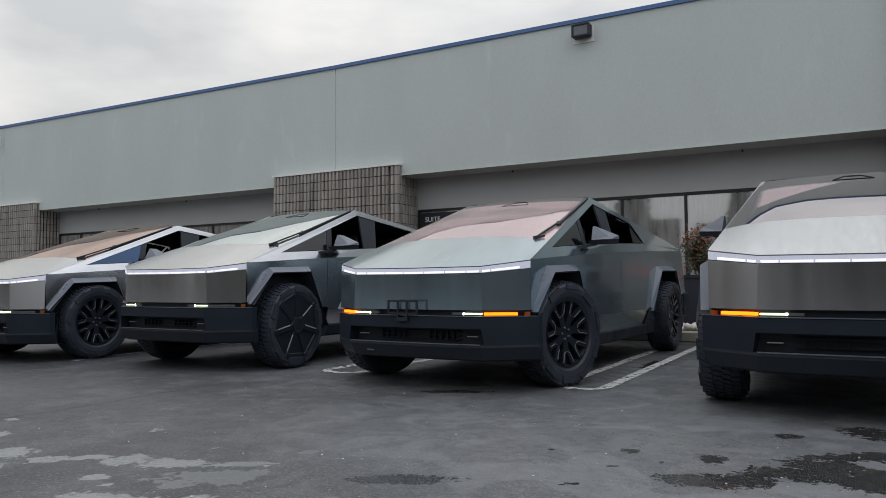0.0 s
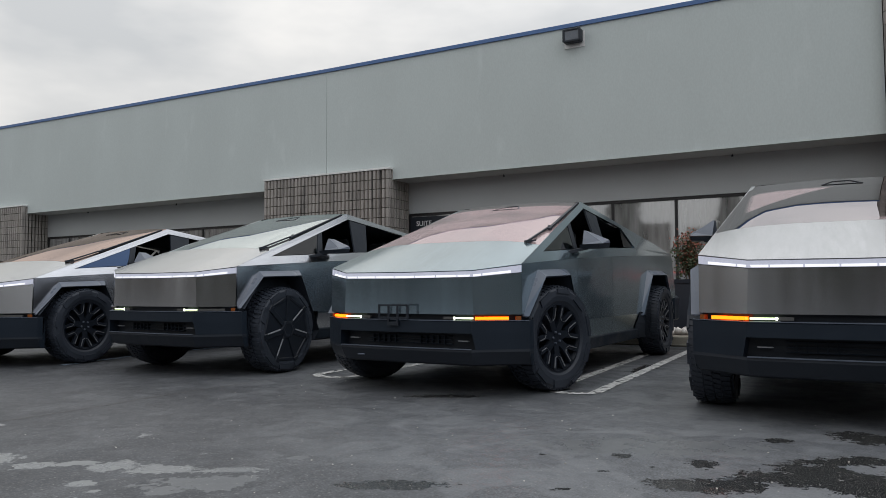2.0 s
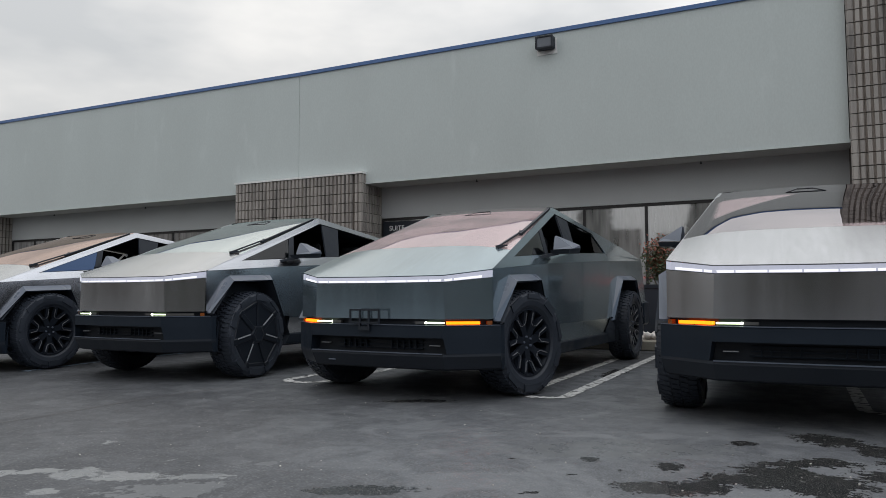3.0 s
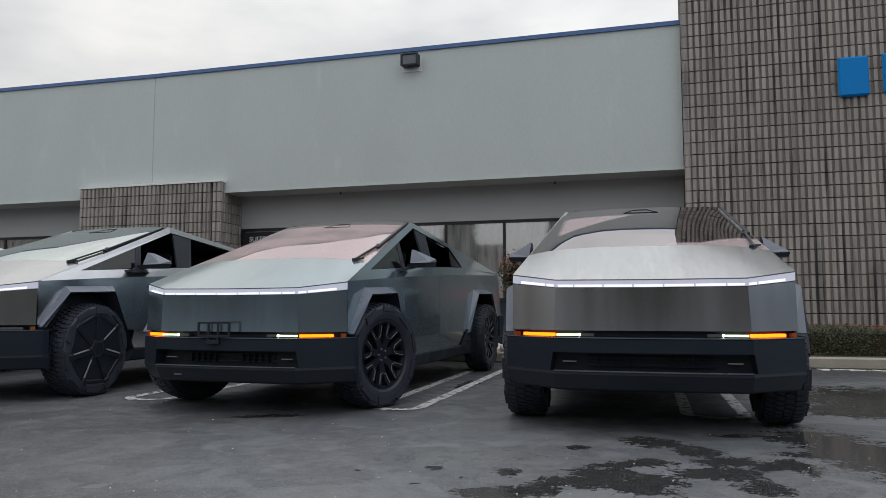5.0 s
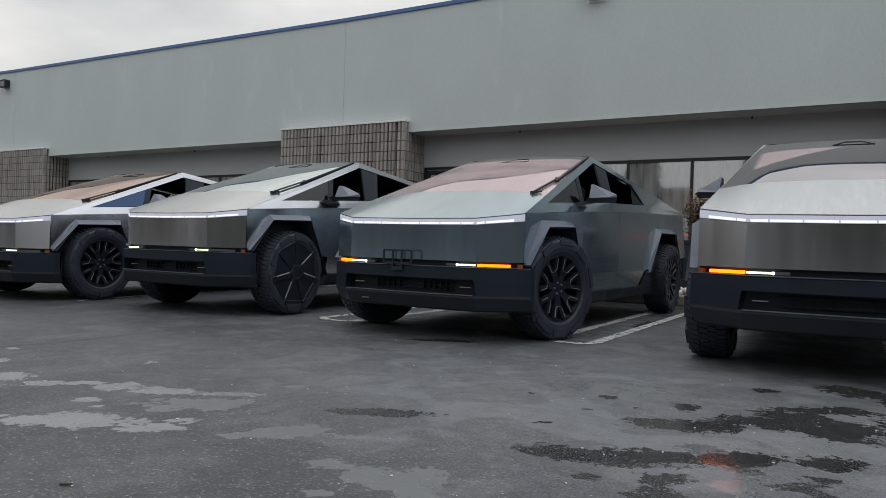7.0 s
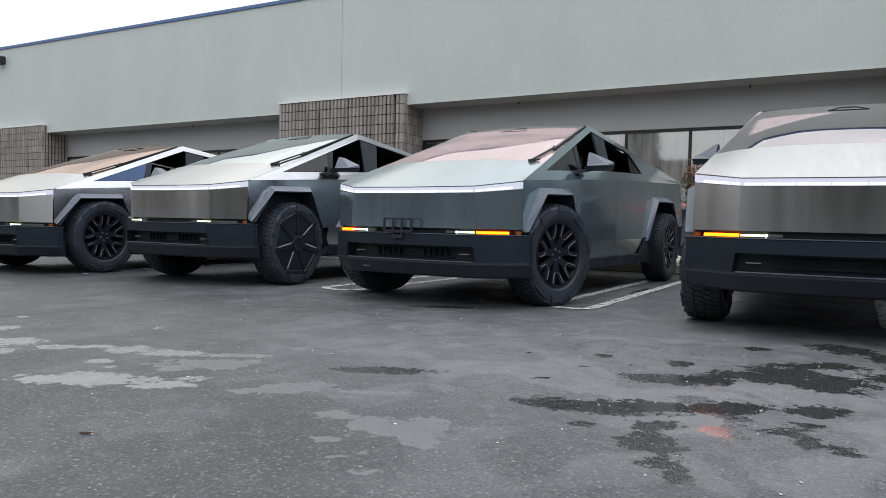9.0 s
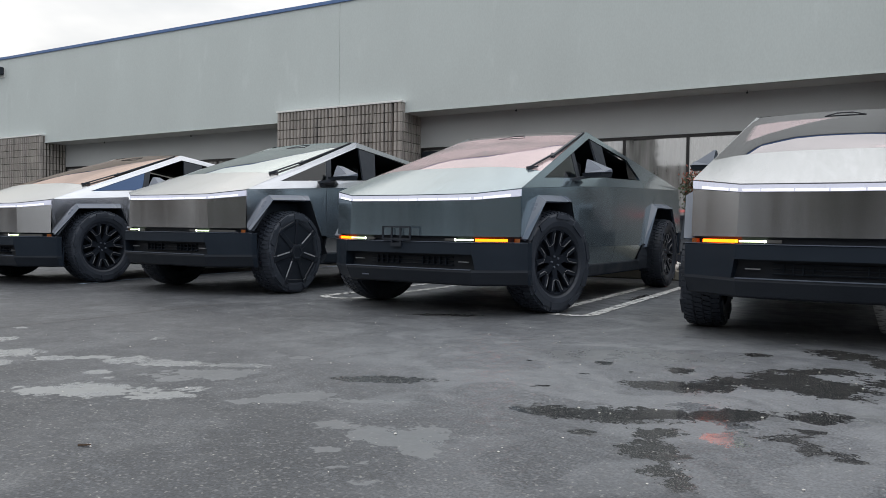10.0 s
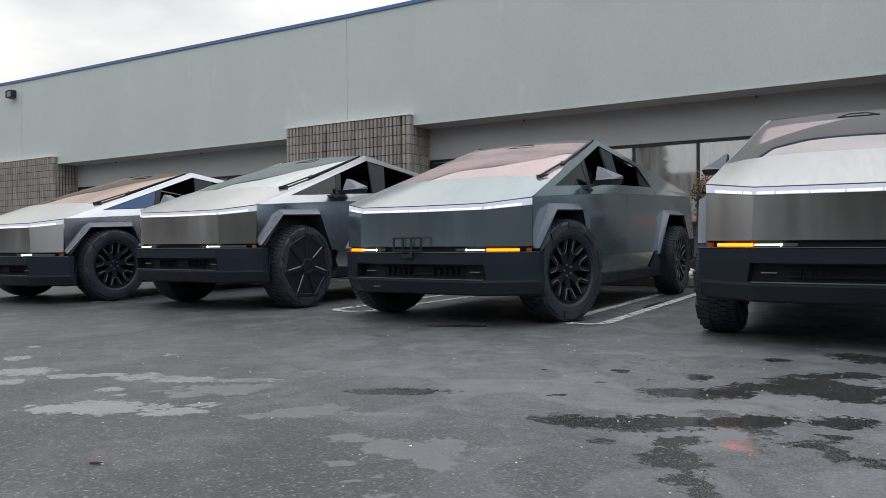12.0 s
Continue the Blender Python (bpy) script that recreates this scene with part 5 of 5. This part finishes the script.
def hedge(x0, x1, y0, y1, top_z):
    rng = random.Random(5)
    bm = bmesh.new()

    def inside(r):
        side = r.random()
        x = r.uniform(x0, x1)
        bulge = 0.04 * math.sin(x * 5.1) + 0.03 * math.sin(x * 13.0)
        if side < 0.5:
            return (x, y0 + r.uniform(0, 0.12) - bulge, r.uniform(0.14, top_z))
        return (x, r.uniform(y0, y1), top_z + bulge * 0.6 - abs(r.gauss(0, 0.05)))
    leaves(bm, inside, 26000, 0.034, rng)
    thing = tagged(new("hedge"), "clipped dark green hedge with reddish tips", "hedge")
    part("foliage", bm, LEAF, thing)
    bm = bmesh.new()
    leaves(bm, lambda r: (r.uniform(x0, x1), r.uniform(y0 - 0.02, y1), top_z + r.uniform(-0.03, 0.03)), 2600, 0.03, rng)
    part("red_tips", bm, LEAF_RED, thing)
    part("core", boxed((x0 + 0.1, y0 + 0.12, 0.14), (x1, y1, top_z - 0.08)), TWIG, thing)


hedge(0.85, 9.0, 11.2, 12.2, 0.53)


def bush(x, y):
    rng = random.Random(9)
    thing = tagged(new("bush"), "slim shrub with red and green leaves", "shrub")
    bm = bmesh.new()
    tips = []
    for k in range(9):
        a = Vector((x + rng.uniform(-0.05, 0.05), y + rng.uniform(-0.08, 0.08), 0.90))
        b = a + Vector((rng.uniform(-0.12, 0.16), rng.uniform(-0.1, 0.1), rng.uniform(0.22, 0.42)))
        c = b + Vector((rng.uniform(-0.10, 0.16), rng.uniform(-0.14, 0.14), rng.uniform(0.20, 0.34)))
        beam(bm, a, b, 0.012, 0.012)
        beam(bm, b, c, 0.008, 0.008)
        tips += [b, c, b.lerp(c, 0.5)]
    part("stem", bm, TWIG, thing)
    for name, mat, lo, count in (("green_leaf", LEAF, -0.3, 1500), ("red_leaf", LEAF_RED, 0.8, 620)):
        bm = bmesh.new()
        leaves(bm, lambda r: tips[r.randrange(len(tips))] + Vector((r.gauss(0, 0.05), r.gauss(0, 0.06), r.gauss(0.0, 0.06) + 0.1 * lo)), count, 0.045, rng)
        tagged(part(name, bm, mat, thing), kind="stuff")


bush(-1.94, 11.6)


def planter(x, y, foot, top_w, z0, z1):
    """A tall tapered pot with a rim, filled with soil, made up to fill a dark zone."""
    pot = tagged(new("planter"), "tall tapered black planter, made up for the dark zone under the red shrub", "planter")
    bm = bmesh.new()
    rows = [[(x + a * w, y + b * w, z) for a, b in ((-1, -1), (1, -1), (1, 1), (-1, 1))] for w, z in
            ((foot * 0.96, z0), (foot, z0 + 0.03), (top_w, z1 - 0.06), (top_w + 0.018, z1 - 0.055), (top_w + 0.018, z1), (top_w - 0.02, z1), (top_w - 0.02, z1 - 0.09))]
    vs = loft(bm, rows, True)
    bm.faces.new(vs[0])
    part("pot", bm, BLACK, pot)
    part("soil", boxed((x - top_w + 0.021, y - top_w + 0.021, z1 - 0.12), (x + top_w - 0.021, y + top_w - 0.021, z1 - 0.05)), SOIL, pot)


# added pot stands in for the dark zone below the shrub
planter(-1.97, 11.6, 0.29, 0.215, 0.14, 0.97)


def rocks():
    rng = random.Random(3)
    bm = bmesh.new()
    for _ in range(420):
        c = Vector((rng.uniform(-4.0, 0.6), rng.uniform(10.75, 11.5), 0.15 + rng.uniform(0, 0.05)))
        made = bmesh.ops.create_icosphere(bm, subdivisions=1, radius=1.0)["verts"]
        r = rng.uniform(0.03, 0.07)
        turn = Euler((rng.random() * 6, rng.random() * 6, rng.random() * 6)).to_matrix()
        for v in made:
            q = turn @ Vector((v.co.x * r * 1.3, v.co.y * r, v.co.z * r * 0.7))
            v.co = c + q * rng.uniform(0.92, 1.08)
    tagged(part("river_rocks", bm, ROCK, None, "", True), "pale rounded river rocks in the bed", "rocks", kind="stuff")


rocks()


# ---------------------------------------------------------------- behind the camera: walls added to tone reflections in steel and glass, and conifers
# unseen walls, made up to darken what the truck panels reflect
wall_box("wall_far", (-10, -32, 0), (-2, -31.5, 5.5), DARKWALL, "added brown wall out of view, darkening reflections")
wall_box("wall_far_east", (-2.5, -17, 0), (34, -16.5, 8.0), DARKWALL, "added brown wall out of view, darkening reflections")
wall_box("wall_far_west", (-52, -23, 0), (-9.5, -22.5, 5.2), DARKWALL, "added brown wall out of view, darkening reflections")
wall_box("wall_east", (34, -32, 0), (34.5, 12, 5.5), FARWALL, "added plain wall out of view, toning side reflections")
wall_box("wall_west", (-52.5, -32, 0), (-52, 12, 9.5), DARKWALL, "added brown wall out of view, darkening side reflections")


def conifer(x, y, h, seed):
    rng = random.Random(seed)
    tree = tagged(new("tree"), "tall dark conifer across the car park", "tree", "trees across the car park")
    bm = bmesh.new()
    lathe = [(0.22, 0), (0.17, h * 0.4), (0.05, h)]
    loft(bm, [[(x + r * math.cos(k * 0.785), y + r * math.sin(k * 0.785), z) for k in range(8)] for r, z in lathe], True)
    part("trunk", bm, TWIG, tree)
    bm = bmesh.new()

    def inside(r):
        t = r.random() ** 0.7
        rad = (1 - t) * h * 0.22 * r.uniform(0.3, 1.1) + 0.1
        a = r.uniform(0, 6.283)
        return (x + rad * math.cos(a), y + rad * math.sin(a), h * (0.12 + 0.88 * t) - rad * 0.25)
    leaves(bm, inside, 1600, 0.55, rng)
    part("crown", bm, LEAF, tree)


for k, (tx, ty, th) in enumerate(((-27, -20, 9), (-19, -21, 8), (-12, -20, 9), (-6.2, -27, 8), (1, -14.5, 8), (9, -15, 8), (17, -14.5, 9), (27, -15, 10))):
    conifer(tx, ty, th, 20 + k)


# ---------------------------------------------------------------- block courses
pilaster(-11.566, -8.084, "ribbed concrete block pilaster with pale cap")
pilaster(-24.53, -21.05, "ribbed concrete block pilaster with pale cap")
for k in range(32):
    z = 0.11 + 0.2032 * k
    shared("corner_block", CORNER_ME, tower, pose(0.780, 12.40, z))
    shared("block", QUARTER_ME, tower, pose(0.883, 12.40, z))
    course(tower, 0.985, 4.05, z, 12.40, 0)
